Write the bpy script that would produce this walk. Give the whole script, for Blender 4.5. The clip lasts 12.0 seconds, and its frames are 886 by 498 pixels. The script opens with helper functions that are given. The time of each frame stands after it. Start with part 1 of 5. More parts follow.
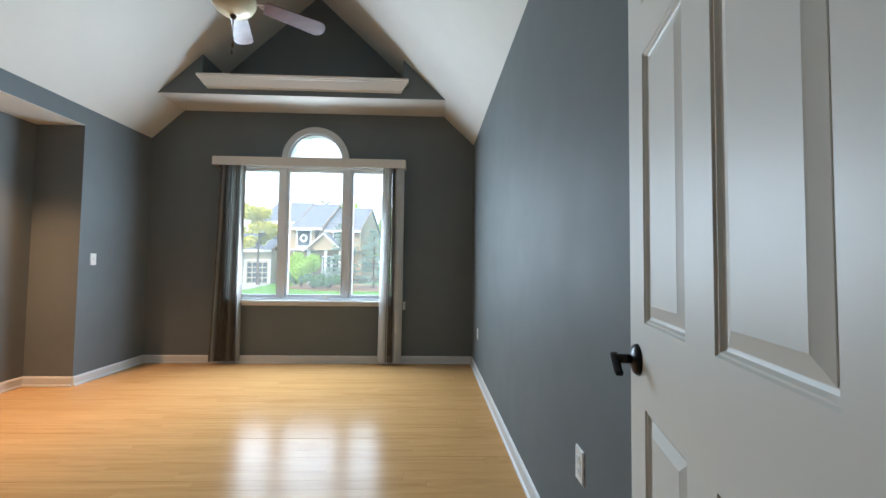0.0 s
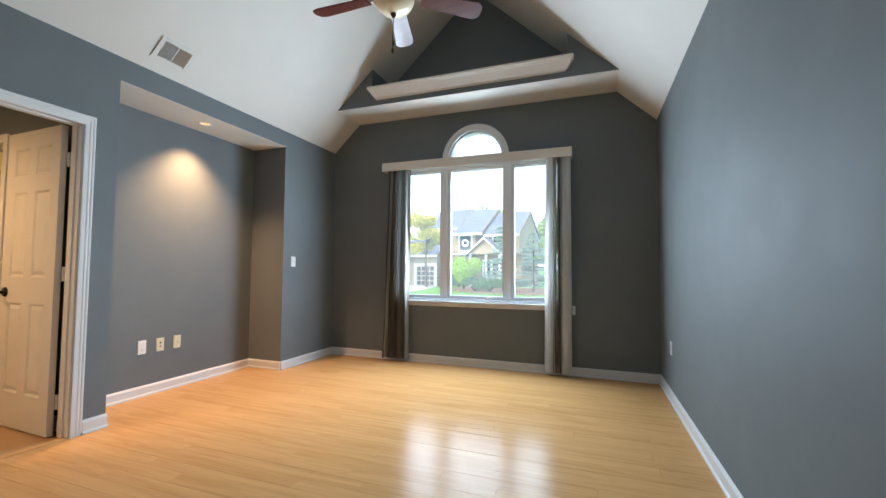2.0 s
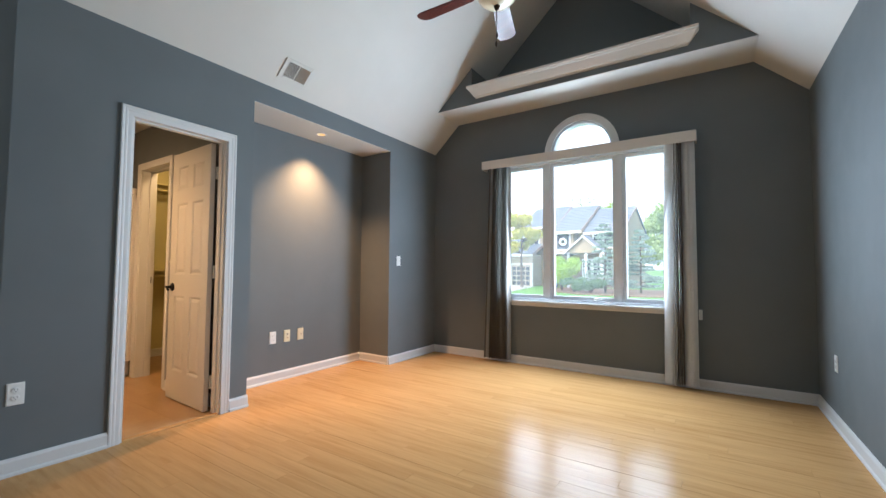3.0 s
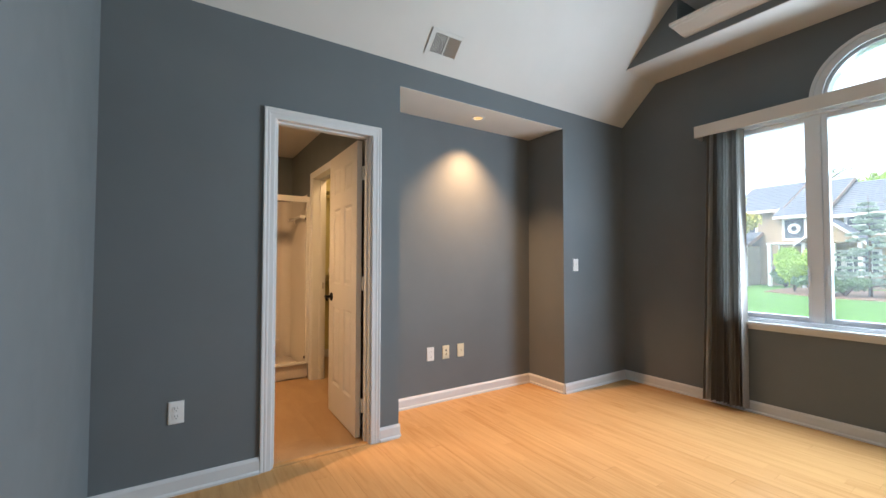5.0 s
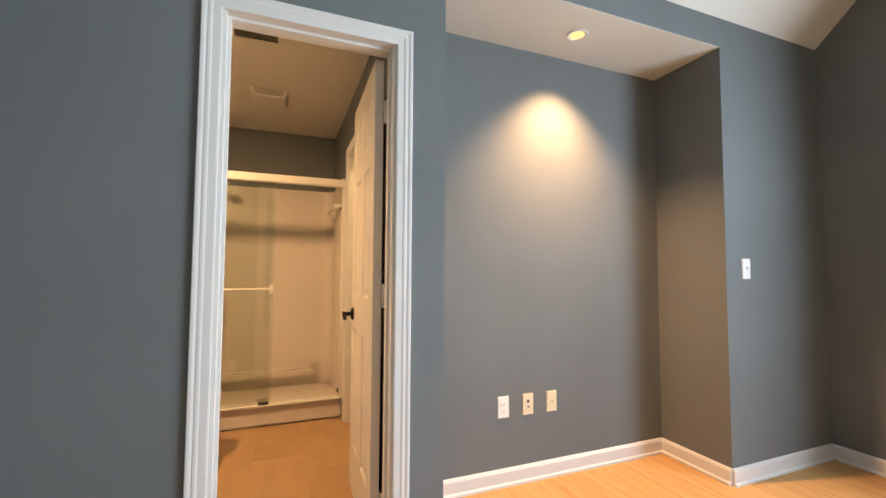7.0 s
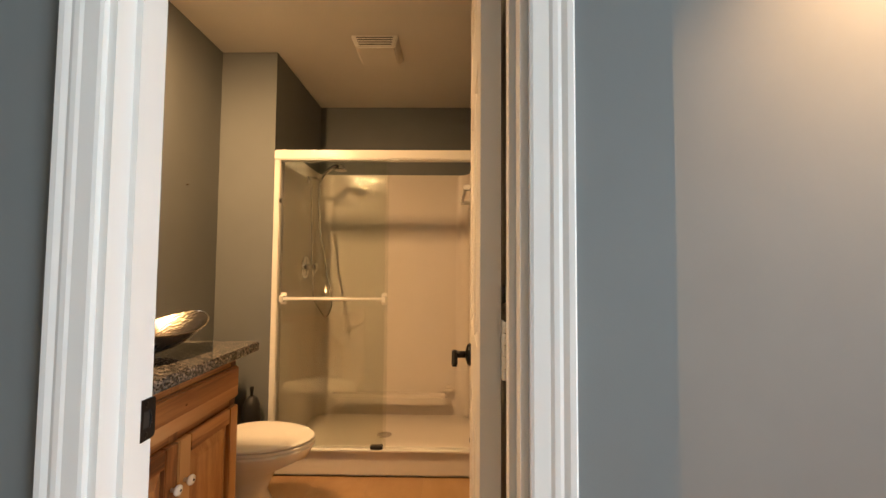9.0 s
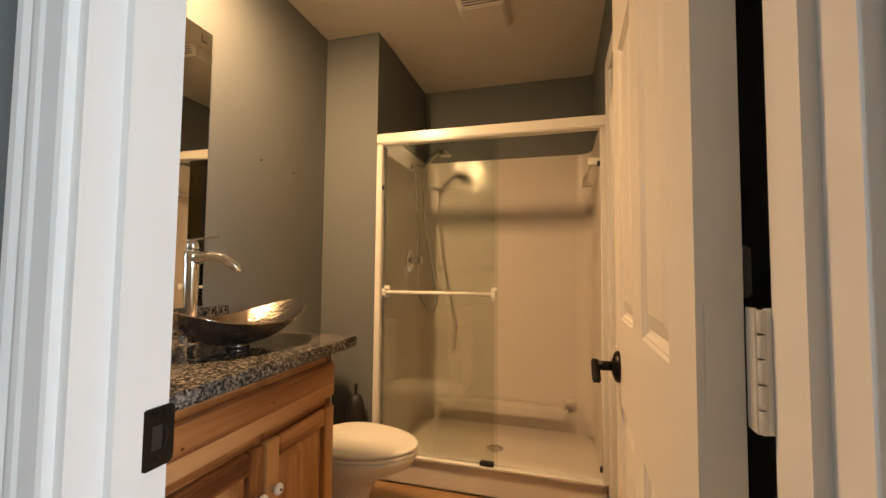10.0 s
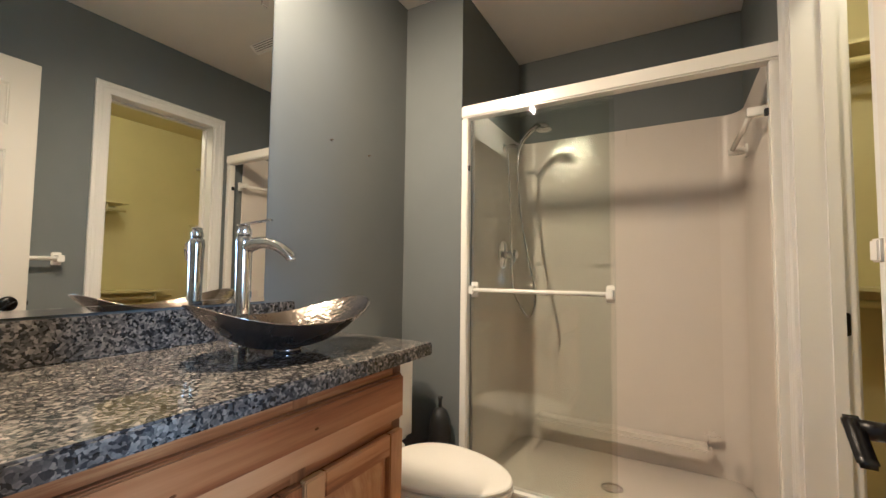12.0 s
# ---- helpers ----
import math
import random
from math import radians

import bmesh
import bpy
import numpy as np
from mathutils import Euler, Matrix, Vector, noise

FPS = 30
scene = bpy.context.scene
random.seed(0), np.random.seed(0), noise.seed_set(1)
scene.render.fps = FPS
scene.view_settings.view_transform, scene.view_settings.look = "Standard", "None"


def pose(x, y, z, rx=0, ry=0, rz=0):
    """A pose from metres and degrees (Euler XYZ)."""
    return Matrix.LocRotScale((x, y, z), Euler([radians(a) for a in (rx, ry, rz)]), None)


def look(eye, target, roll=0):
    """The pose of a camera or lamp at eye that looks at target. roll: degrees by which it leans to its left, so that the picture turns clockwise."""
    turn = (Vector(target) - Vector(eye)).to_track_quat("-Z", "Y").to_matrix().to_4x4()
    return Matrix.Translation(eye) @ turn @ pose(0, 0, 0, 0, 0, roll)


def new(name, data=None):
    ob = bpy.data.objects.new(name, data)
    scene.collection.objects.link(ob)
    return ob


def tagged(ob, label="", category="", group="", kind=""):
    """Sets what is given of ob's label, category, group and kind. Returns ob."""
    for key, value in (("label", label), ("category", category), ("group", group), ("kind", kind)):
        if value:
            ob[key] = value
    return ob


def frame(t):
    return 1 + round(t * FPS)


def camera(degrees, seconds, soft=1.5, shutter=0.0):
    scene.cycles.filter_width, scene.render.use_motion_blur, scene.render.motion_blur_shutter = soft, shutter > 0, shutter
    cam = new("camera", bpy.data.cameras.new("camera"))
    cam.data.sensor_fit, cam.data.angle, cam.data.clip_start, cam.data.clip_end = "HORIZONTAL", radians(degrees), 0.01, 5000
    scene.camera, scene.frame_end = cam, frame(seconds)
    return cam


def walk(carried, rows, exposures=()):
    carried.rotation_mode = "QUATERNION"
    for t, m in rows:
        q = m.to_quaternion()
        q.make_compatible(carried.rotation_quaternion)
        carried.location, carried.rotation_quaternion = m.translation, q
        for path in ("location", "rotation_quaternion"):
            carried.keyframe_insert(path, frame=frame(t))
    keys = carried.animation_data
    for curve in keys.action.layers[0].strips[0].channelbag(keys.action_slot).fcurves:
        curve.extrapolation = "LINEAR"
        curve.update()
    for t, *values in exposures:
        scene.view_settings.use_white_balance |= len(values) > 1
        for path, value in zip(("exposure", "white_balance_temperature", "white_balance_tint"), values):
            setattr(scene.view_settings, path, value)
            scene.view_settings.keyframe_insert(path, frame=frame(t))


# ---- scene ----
cam = camera(94.8, 12.0)
PATH = [
    (0, (-0.094, 0.194, 1.135), (-0.023, 2.191, 1.221), 0.7),
    (0.5, (-0.1, 0.386, 1.138), (-0.182, 2.382, 1.23), 0.6),
    (1, (-0.115, 0.491, 1.116), (-0.372, 2.473, 1.213), 0.5),
    (1.5, (-0.16, 0.528, 1.103), (-0.615, 2.473, 1.2), 0.4),
    (2, (-0.194, 0.535, 1.094), (-0.878, 2.412, 1.191), 0.4),
    (2.5, (-0.23, 0.531, 1.093), (-1.135, 2.312, 1.187), 0.5),
    (3, (-0.293, 0.555, 1.085), (-1.387, 2.227, 1.178), 0.4),
    (3.2, (-0.342, 0.578, 1.054), (-1.499, 2.205, 1.165), 0.4),
    (5, (-0.804, 1.143, 1.194), (-2.483, 2.227, 1.255), 0.1),
    (5.5, (-1.051, 1.332, 1.205), (-2.814, 2.275, 1.27), 0.1),
    (6, (-1.311, 1.531, 1.209), (-3.12, 2.38, 1.27), 0.1),
    (6.5, (-1.601, 1.695, 1.173), (-3.433, 2.493, 1.245), 0.3),
    (6.7, (-1.678, 1.745, 1.144), (-3.522, 2.514, 1.231), 0.3),
    (8.3, (-2.491, 2.017, 1.183), (-4.452, 2.397, 1.285), 0.3),
    (8.5, (-2.574, 2.037, 1.176), (-4.554, 2.3, 1.277), 0.3),
    (9, (-2.76, 2.098, 1.176), (-4.758, 2.071, 1.272), 0.4),
    (9.5, (-2.917, 2.098, 1.146), (-4.89, 1.79, 1.248), 0.4),
    (10, (-3.062, 2.041, 1.118), (-4.984, 1.497, 1.221), 0.6),
    (10.5, (-3.184, 1.996, 1.079), (-5.053, 1.291, 1.182), 0.7),
    (11, (-3.293, 1.97, 1.061), (-5.116, 1.153, 1.168), 0.6),
    (11.5, (-3.382, 1.96, 1.065), (-5.165, 1.061, 1.172), 0.6),
    (12, (-3.397, 1.946, 1.083), (-5.135, 0.963, 1.19), 0.7),
]
walk(cam, [(t, look(eye, target, roll)) for t, eye, target, roll in PATH],
     exposures=[(0, 2.1, 5720, 7), (2.5, 2.17, 5660, 9), (3, 2.17, 5620, 10), (5, 2.12, 5750, 10), (5.5, 2.24, 6050, 10), (6.5, 2.55, 6050, 10), (8.5, 2.5, 6350, 10), (9.5, 2.3, 6250, 10), (10.5, 2.25, 5900, 4), (11, 2.35, 5600, 1), (11.3, 2.45, 4900, 1), (11.6, 2.55, 4400, 1), (12, 2.62, 4100, 1)])

# ---- world, sun, exposure ----
SUN_AZ, SUN_EL = radians(205), radians(52)
world = bpy.data.worlds.new("world")
scene.world = world
world.use_nodes = True
_n = world.node_tree.nodes
_sky = _n.new("ShaderNodeTexSky")
_sky.sky_type = 'NISHITA'
_sky.sun_disc = False
_sky.sun_elevation, _sky.sun_rotation = SUN_EL, SUN_AZ
_sky.dust_density, _sky.air_density, _sky.ozone_density = 6.0, 1.0, 0.6
_bg = _n["Background"]
_bg.inputs["Strength"].default_value = 0.115
# bright haze towards the horizon, thinning out to the blue above
_geo, _sep = _n.new("ShaderNodeTexCoord"), _n.new("ShaderNodeSeparateXYZ")
_inv, _pow, _haze = _n.new("ShaderNodeMath"), _n.new("ShaderNodeMath"), _n.new("ShaderNodeMix")
_inv.operation, _inv.inputs[0].default_value, _inv.use_clamp = 'SUBTRACT', 1.0, True
_pow.operation, _pow.inputs[1].default_value = 'POWER', 1.8
_haze.data_type = 'RGBA'
_haze.inputs[7].default_value = (5.2, 5.35, 5.4, 1)
_link = world.node_tree.links.new
_link(_geo.outputs["Generated"], _sep.inputs[0])
_link(_sep.outputs[2], _inv.inputs[1])
_link(_inv.outputs[0], _pow.inputs[0])
_link(_pow.outputs[0], _haze.inputs[0])
_link(_sky.outputs[0], _haze.inputs[6])
_link(_haze.outputs[2], _bg.inputs["Color"])
sun_data = bpy.data.lights.new("sun", 'SUN')
sun_data.energy, sun_data.angle, sun_data.color = 0.22, radians(10), (1.0, 0.96, 0.9)
sun = new("sun", sun_data)
sun.matrix_world = look((math.sin(SUN_AZ) * 40, math.cos(SUN_AZ) * 40, 50), (0, 0, 0))


# ---- materials ----
def ramp(nt, fac, stops):
    r = nt.nodes.new("ShaderNodeValToRGB")
    e = r.color_ramp.elements
    e[0].position, e[0].color = stops[0][0], (*stops[0][1], 1)
    e[1].position, e[1].color = stops[-1][0], (*stops[-1][1], 1)
    for p, c in stops[1:-1]:
        k = e.new(p)
        k.color = (*c, 1)
    nt.links.new(fac, r.inputs[0])
    return r.outputs[0]


def noise_tex(nt, vec, scale, detail=4, rough=0.6):
    t = nt.nodes.new("ShaderNodeTexNoise")
    t.inputs["Scale"].default_value, t.inputs["Detail"].default_value, t.inputs["Roughness"].default_value = scale, detail, rough
    nt.links.new(vec, t.inputs["Vector"])
    return t.outputs[0]


def base(name, rough=0.5, metal=0.0, spec=0.5):
    m = bpy.data.materials.new(name)
    m.use_nodes = True
    nt = m.node_tree
    b = nt.nodes["Principled BSDF"]
    b.inputs["Roughness"].default_value, b.inputs["Metallic"].default_value = rough, metal
    b.inputs["Specular IOR Level"].default_value = spec
    return m, nt, b


def coords(nt, scale=(1, 1, 1), kind="Object"):
    c = nt.nodes.new("ShaderNodeTexCoord")
    mp = nt.nodes.new("ShaderNodeMapping")
    mp.inputs["Scale"].default_value = scale
    nt.links.new(c.outputs[kind], mp.inputs["Vector"])
    return mp.outputs[0]


def bump(nt, b, height, strength, dist=0.002):
    k = nt.nodes.new("ShaderNodeBump")
    k.inputs["Strength"].default_value, k.inputs["Distance"].default_value = strength, dist
    nt.links.new(height, k.inputs["Height"])
    nt.links.new(k.outputs[0], b.inputs["Normal"])


def paint(name, col, rough=0.5, vary=0.06, grain=220, rel=0.15, metal=0.0, spec=0.5, scale=1.6):
    m, nt, b = base(name, rough, metal, spec)
    v = coords(nt)
    lo, hi = [c * (1 - vary) for c in col], [min(1, c * (1 + vary)) for c in col]
    nt.links.new(ramp(nt, noise_tex(nt, v, scale, 6), [(0.3, lo), (0.7, hi)]), b.inputs["Base Color"])
    g = noise_tex(nt, v, grain, 2)
    bump(nt, b, g, rel, 0.001)
    r = nt.nodes.new("ShaderNodeMapRange")
    r.inputs["To Min"].default_value, r.inputs["To Max"].default_value = rough * 0.85, min(1, rough * 1.15)
    nt.links.new(noise_tex(nt, v, 5, 5), r.inputs["Value"])
    nt.links.new(r.outputs[0], b.inputs["Roughness"])
    return m


def wood(name, stops, along=(1, 14, 14), rough=0.3, rand=0.5, scale=2.2, spec=0.5, coat=0.0):
    m, nt, b = base(name, rough, 0, spec)
    info = nt.nodes.new("ShaderNodeObjectInfo")
    v = coords(nt, along)
    add = nt.nodes.new("ShaderNodeVectorMath")
    mul = nt.nodes.new("ShaderNodeMath")
    mul.operation = 'MULTIPLY'
    mul.inputs[1].default_value = 37.0
    nt.links.new(info.outputs["Random"], mul.inputs[0])
    nt.links.new(v, add.inputs[0])
    nt.links.new(mul.outputs[0], add.inputs[1])
    n = noise_tex(nt, add.outputs[0], scale, 8, 0.62)
    mix = nt.nodes.new("ShaderNodeMath")
    mix.operation = 'MULTIPLY_ADD'
    mix.inputs[1].default_value = rand
    nt.links.new(info.outputs["Random"], mix.inputs[0])
    sub = nt.nodes.new("ShaderNodeMath")
    sub.operation = 'SUBTRACT'
    sub.inputs[1].default_value = rand / 2
    nt.links.new(n, sub.inputs[0])
    nt.links.new(sub.outputs[0], mix.inputs[2])
    nt.links.new(ramp(nt, mix.outputs[0], stops), b.inputs["Base Color"])
    bump(nt, b, n, 0.05, 0.001)
    if coat:
        b.inputs["Coat Weight"].default_value = coat
        b.inputs["Coat Roughness"].default_value = 0.08
    return m


WALL = paint("wall_paint", (0.162, 0.176, 0.177), 0.6, 0.06, 260, 0.09, spec=0.10)
WHITE = paint("white_trim_paint", (0.68, 0.67, 0.645), 0.4, 0.03, 120, 0.05, spec=0.25)
DOORW = paint("white_door_paint", (0.64, 0.61, 0.545), 0.40, 0.03, 90, 0.06, spec=0.2)
CEIL = paint("ceiling_paint", (0.64, 0.615, 0.555), 0.8, 0.03, 320, 0.5)
BLACK = paint("black_bronze", (0.012, 0.011, 0.011), 0.34, 0.3, 200, 0.1, 0.6)
PLATE = paint("white_plate_plastic", (0.80, 0.79, 0.75), 0.3, 0.02, 60, 0.02)
IVORY = paint("ivory_plate_plastic", (0.72, 0.64, 0.44), 0.3, 0.02, 60, 0.02)
SLOT = paint("slot_dark", (0.02, 0.02, 0.02), 0.5)
VINYL = paint("white_window_vinyl", (0.80, 0.83, 0.86), 0.3, 0.02, 60, 0.03)


def vane_mat(name, col, thin):
    m = paint(name, col, 0.7, 0.08, 400, 0.3, spec=0.1, scale=9)
    nt = m.node_tree
    tr = nt.nodes.new("ShaderNodeBsdfTranslucent")
    tr.inputs[0].default_value = (*[min(0.85, c * 1.5) for c in col], 1)
    mx = nt.nodes.new("ShaderNodeMixShader")
    mx.inputs[0].default_value = thin
    nt.links.new(nt.nodes["Principled BSDF"].outputs[0], mx.inputs[1])
    nt.links.new(tr.outputs[0], mx.inputs[2])
    nt.links.new(mx.outputs[0], nt.nodes["Material Output"].inputs[0])
    return m


# One vane fabric twice, with shade and window light put into the colour.
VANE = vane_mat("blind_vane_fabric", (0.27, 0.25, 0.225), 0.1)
VANE_LIT = vane_mat("blind_vane_fabric_lit", (0.76, 0.77, 0.76), 0.5)
VALANCE = paint("valance_board", (0.72, 0.66, 0.58), 0.45, 0.03, 90, 0.05)
FLOOR = wood("maple_laminate", [(0.2, (0.46, 0.235, 0.078)), (0.5, (0.565, 0.32, 0.125)), (0.8, (0.64, 0.37, 0.15))], (1.2, 16, 16), 0.22, 0.16, 2.0, 0.04)
UNDER = paint("floor_joint", (0.26, 0.145, 0.06), 0.6)
BATHF = wood("bath_vinyl_floor", [(0.2, (0.33, 0.19, 0.085)), (0.8, (0.44, 0.275, 0.13))], (2, 6, 6), 0.32, 0.15, 1.5)
HICKORY = wood("hickory", [(0.36, (0.075, 0.022, 0.007)), (0.45, (0.22, 0.078, 0.022)), (0.50, (0.30, 0.115, 0.033)), (0.535, (0.43, 0.205, 0.070)), (0.70, (0.50, 0.265, 0.10))], (0.5, 11, 11), 0.35, 0.12, 1.7)
HICKORY_V = wood("hickory_upright", [(0.33, (0.12, 0.04, 0.012)), (0.44, (0.26, 0.105, 0.033)), (0.56, (0.36, 0.165, 0.056)), (0.68, (0.48, 0.265, 0.10))], (9, 9, 1.2), 0.35, 0.35, 2.0)
HICKORY_SAP = wood("hickory_sapwood", [(0.3, (0.36, 0.17, 0.062)), (0.5, (0.47, 0.245, 0.098)), (0.7, (0.55, 0.32, 0.14))], (0.7, 12, 12), 0.35, 0.1, 1.8)
HICKORY_HEART = wood("hickory_heartwood", [(0.36, (0.10, 0.032, 0.010)), (0.46, (0.23, 0.085, 0.026)), (0.56, (0.31, 0.13, 0.042)), (0.68, (0.38, 0.175, 0.062))], (0.6, 12, 12), 0.35, 0.1, 1.9)
KNOT = paint("wood_knot", (0.11, 0.04, 0.014), 0.5, 0.3, 80, 0.1, spec=0.2, scale=60)
FANWOOD = wood("fan_blade_cherry", [(0.2, (0.05, 0.012, 0.008)), (0.8, (0.12, 0.03, 0.018))], (2, 12, 12), 0.25, 0.1, 2.2, 0.3)
CREAM = paint("cream_glass_bowl", (0.75, 0.66, 0.46), 0.25, 0.06, 60, 0.02, scale=12)
NICKEL = paint("fan_bronze", (0.09, 0.055, 0.035), 0.35, 0.2, 100, 0.05, 0.9)
CHROME = paint("chrome", (0.78, 0.78, 0.79), 0.06, 0.02, 40, 0.0, 1.0)
PORCELAIN = paint("porcelain", (0.80, 0.77, 0.70), 0.1, 0.02, 20, 0.0)
ACRYLIC = paint("shower_acrylic", (0.68, 0.63, 0.56), 0.3, 0.03, 8, 0.03, spec=0.3)
def embossed():
    m = paint("embossed_acrylic", (0.68, 0.63, 0.56), 0.07, 0.03, 75, 0.5, spec=0.45)
    m.node_tree.nodes["Bump"].inputs["Distance"].default_value = 0.002
    return m


EMBOSS = embossed()
FRAMEW = paint("shower_frame_white", (0.78, 0.76, 0.70), 0.25, 0.02, 60, 0.02)
CLOSET = paint("closet_wall_paint", (0.60, 0.55, 0.28), 0.6, 0.05, 260, 0.2)
SIDING = paint("house_siding", (0.34, 0.265, 0.175), 0.7, 0.1, 30, 0.3)
ROOF = paint("house_shingle", (0.15, 0.165, 0.195), 0.85, 0.25, 12, 0.5, scale=3)
STONE = paint("house_stone", (0.36, 0.29, 0.24), 0.8, 0.35, 8, 0.5, scale=4)
GRASS = paint("lawn_grass", (0.10, 0.22, 0.035), 0.9, 0.35, 40, 0.6, scale=2)
DRIVE = paint("driveway_concrete", (0.36, 0.35, 0.33), 0.85, 0.12, 30, 0.3)
MULCH = paint("bark_mulch", (0.20, 0.13, 0.085), 0.9, 0.35, 25, 0.8, scale=6)
RAKE = paint("roof_rake_board", (0.30, 0.21, 0.15), 0.7, 0.1, 30, 0.2)
BARK = paint("tree_bark", (0.11, 0.085, 0.065), 0.9, 0.3, 60, 0.6)
PANE_DARK = paint("far_window_glass", (0.05, 0.06, 0.075), 0.1, 0.2, 5, 0.0)
EXTERIOR = paint("outside_wall", (0.42, 0.36, 0.28), 0.8, 0.1, 60, 0.3)
RUBBER = paint("black_rubber", (0.015, 0.015, 0.015), 0.5, 0.2, 100, 0.1)


def leaf_mat(name, a, b_):
    m, nt, b = base(name, 0.6)
    geo = nt.nodes.new("ShaderNodeNewGeometry")
    col = ramp(nt, geo.outputs["Random Per Island"], [(0, a), (1, b_)])
    nt.links.new(col, b.inputs["Base Color"])
    tr = nt.nodes.new("ShaderNodeBsdfTranslucent")
    nt.links.new(col, tr.inputs[0])
    mx = nt.nodes.new("ShaderNodeMixShader")
    mx.inputs[0].default_value = 0.22
    nt.links.new(b.outputs[0], mx.inputs[1])
    nt.links.new(tr.outputs[0], mx.inputs[2])
    nt.links.new(mx.outputs[0], nt.nodes["Material Output"].inputs[0])
    return m


LEAF_A = leaf_mat("leaves_spring", (0.24, 0.32, 0.10), (0.34, 0.42, 0.14))
LEAF_B = leaf_mat("leaves_bright", (0.30, 0.45, 0.05), (0.42, 0.57, 0.08))
LEAF_C = leaf_mat("leaves_dark", (0.12, 0.20, 0.09), (0.19, 0.28, 0.13))
LEAF_D = leaf_mat("needles_blue", (0.26, 0.33, 0.26), (0.35, 0.42, 0.34))
LEAF_Y = leaf_mat("leaves_yellow", (0.60, 0.50, 0.09), (0.50, 0.52, 0.12))


def clear(name, tint=(1, 1, 1), rough=0.0, ior=1.45):
    m = bpy.data.materials.new(name)
    m.use_nodes = True
    nt = m.node_tree
    nt.nodes.remove(nt.nodes["Principled BSDF"])
    out = nt.nodes["Material Output"]
    tr = nt.nodes.new("ShaderNodeBsdfTransparent")
    tr.inputs[0].default_value = (*tint, 1)
    gl = nt.nodes.new("ShaderNodeBsdfGlossy")
    gl.inputs["Roughness"].default_value = rough
    fr = nt.nodes.new("ShaderNodeFresnel")
    fr.inputs[0].default_value = ior
    mx = nt.nodes.new("ShaderNodeMixShader")
    nt.links.new(fr.outputs[0], mx.inputs[0])
    nt.links.new(tr.outputs[0], mx.inputs[1])
    nt.links.new(gl.outputs[0], mx.inputs[2])
    nt.links.new(mx.outputs[0], out.inputs[0])
    return m


GLASS = clear("window_glass", (0.96, 0.98, 0.97), 0.0, 1.3)


def veiled(m, amount):
    """A thin patchy film scattering daylight, added as the glare that veils the view."""
    nt = m.node_tree
    out = nt.nodes["Material Output"]
    src = out.inputs[0].links[0].from_socket
    tl = nt.nodes.new("ShaderNodeBsdfTranslucent")
    tl.inputs[0].default_value = (0.9, 0.93, 0.95, 1)
    mx = nt.nodes.new("ShaderNodeMixShader")
    r = nt.nodes.new("ShaderNodeMapRange")
    r.inputs["To Min"].default_value, r.inputs["To Max"].default_value = amount * 0.7, amount * 1.3
    nt.links.new(noise_tex(nt, coords(nt), 3, 5), r.inputs["Value"])
    nt.links.new(r.outputs[0], mx.inputs[0])
    nt.links.new(src, mx.inputs[1])
    nt.links.new(tl.outputs[0], mx.inputs[2])
    nt.links.new(mx.outputs[0], out.inputs[0])


# haze of the glare over the view, put into the glass
veiled(GLASS, 0.03)
SHOWERG = clear("shower_glass", (0.95, 0.965, 0.945), 0.0, 1.6)


def mirror_mat():
    m, nt, b = base("mirror_silver", 0.01, 1.0)
    b.inputs["Base Color"].default_value = (0.86, 0.88, 0.86, 1)
    return m


MIRROR = mirror_mat()


def granite():
    m, nt, b = base("blue_pearl_granite", 0.07)
    v = coords(nt)
    vo = nt.nodes.new("ShaderNodeTexVoronoi")
    vo.inputs["Scale"].default_value = 165
    warp = nt.nodes.new("ShaderNodeTexNoise")
    warp.inputs["Scale"].default_value = 60
    nt.links.new(v, warp.inputs["Vector"])
    wm = nt.nodes.new("ShaderNodeVectorMath")
    wm.operation = 'MULTIPLY_ADD'
    wm.inputs[1].default_value = (0.016, 0.016, 0.016)
    nt.links.new(warp.outputs["Color"], wm.inputs[0])
    nt.links.new(v, wm.inputs[2])
    nt.links.new(wm.outputs[0], vo.inputs["Vector"])
    sep = nt.nodes.new("ShaderNodeSeparateColor")
    nt.links.new(vo.outputs["Color"], sep.inputs[0])
    big = noise_tex(nt, v, 22, 5)
    avg = nt.nodes.new("ShaderNodeMath")
    avg.operation = 'MULTIPLY_ADD'
    avg.inputs[1].default_value = 0.6
    nt.links.new(sep.outputs[0], avg.inputs[0])
    half = nt.nodes.new("ShaderNodeMath")
    half.operation = 'MULTIPLY'
    half.inputs[1].default_value = 0.4
    nt.links.new(big, half.inputs[0])
    nt.links.new(half.outputs[0], avg.inputs[2])
    nt.links.new(ramp(nt, avg.outputs[0], [(0.2, (0.012, 0.012, 0.013)), (0.38, (0.03, 0.03, 0.033)), (0.46, (0.11, 0.103, 0.092)), (0.54, (0.25, 0.225, 0.19)), (0.63, (0.055, 0.053, 0.052)), (0.72, (0.12, 0.112, 0.10)), (0.80, (0.30, 0.27, 0.23))]), b.inputs["Base Color"])
    return m


GRANITE = granite()


def hammered():
    m, nt, b = base("hammered_nickel", 0.16, 1.0)
    b.inputs["Base Color"].default_value = (0.46, 0.40, 0.34, 1)
    v = coords(nt)
    vo = nt.nodes.new("ShaderNodeTexVoronoi")
    vo.inputs["Scale"].default_value = 75
    nt.links.new(v, vo.inputs["Vector"])
    bump(nt, b, vo.outputs["Distance"], 0.35, 0.004)
    return m


HAMMER = hammered()
DARKMETAL = paint("dark_nickel_outside", (0.27, 0.225, 0.185), 0.27, 0.2, 90, 0.1, 0.9)


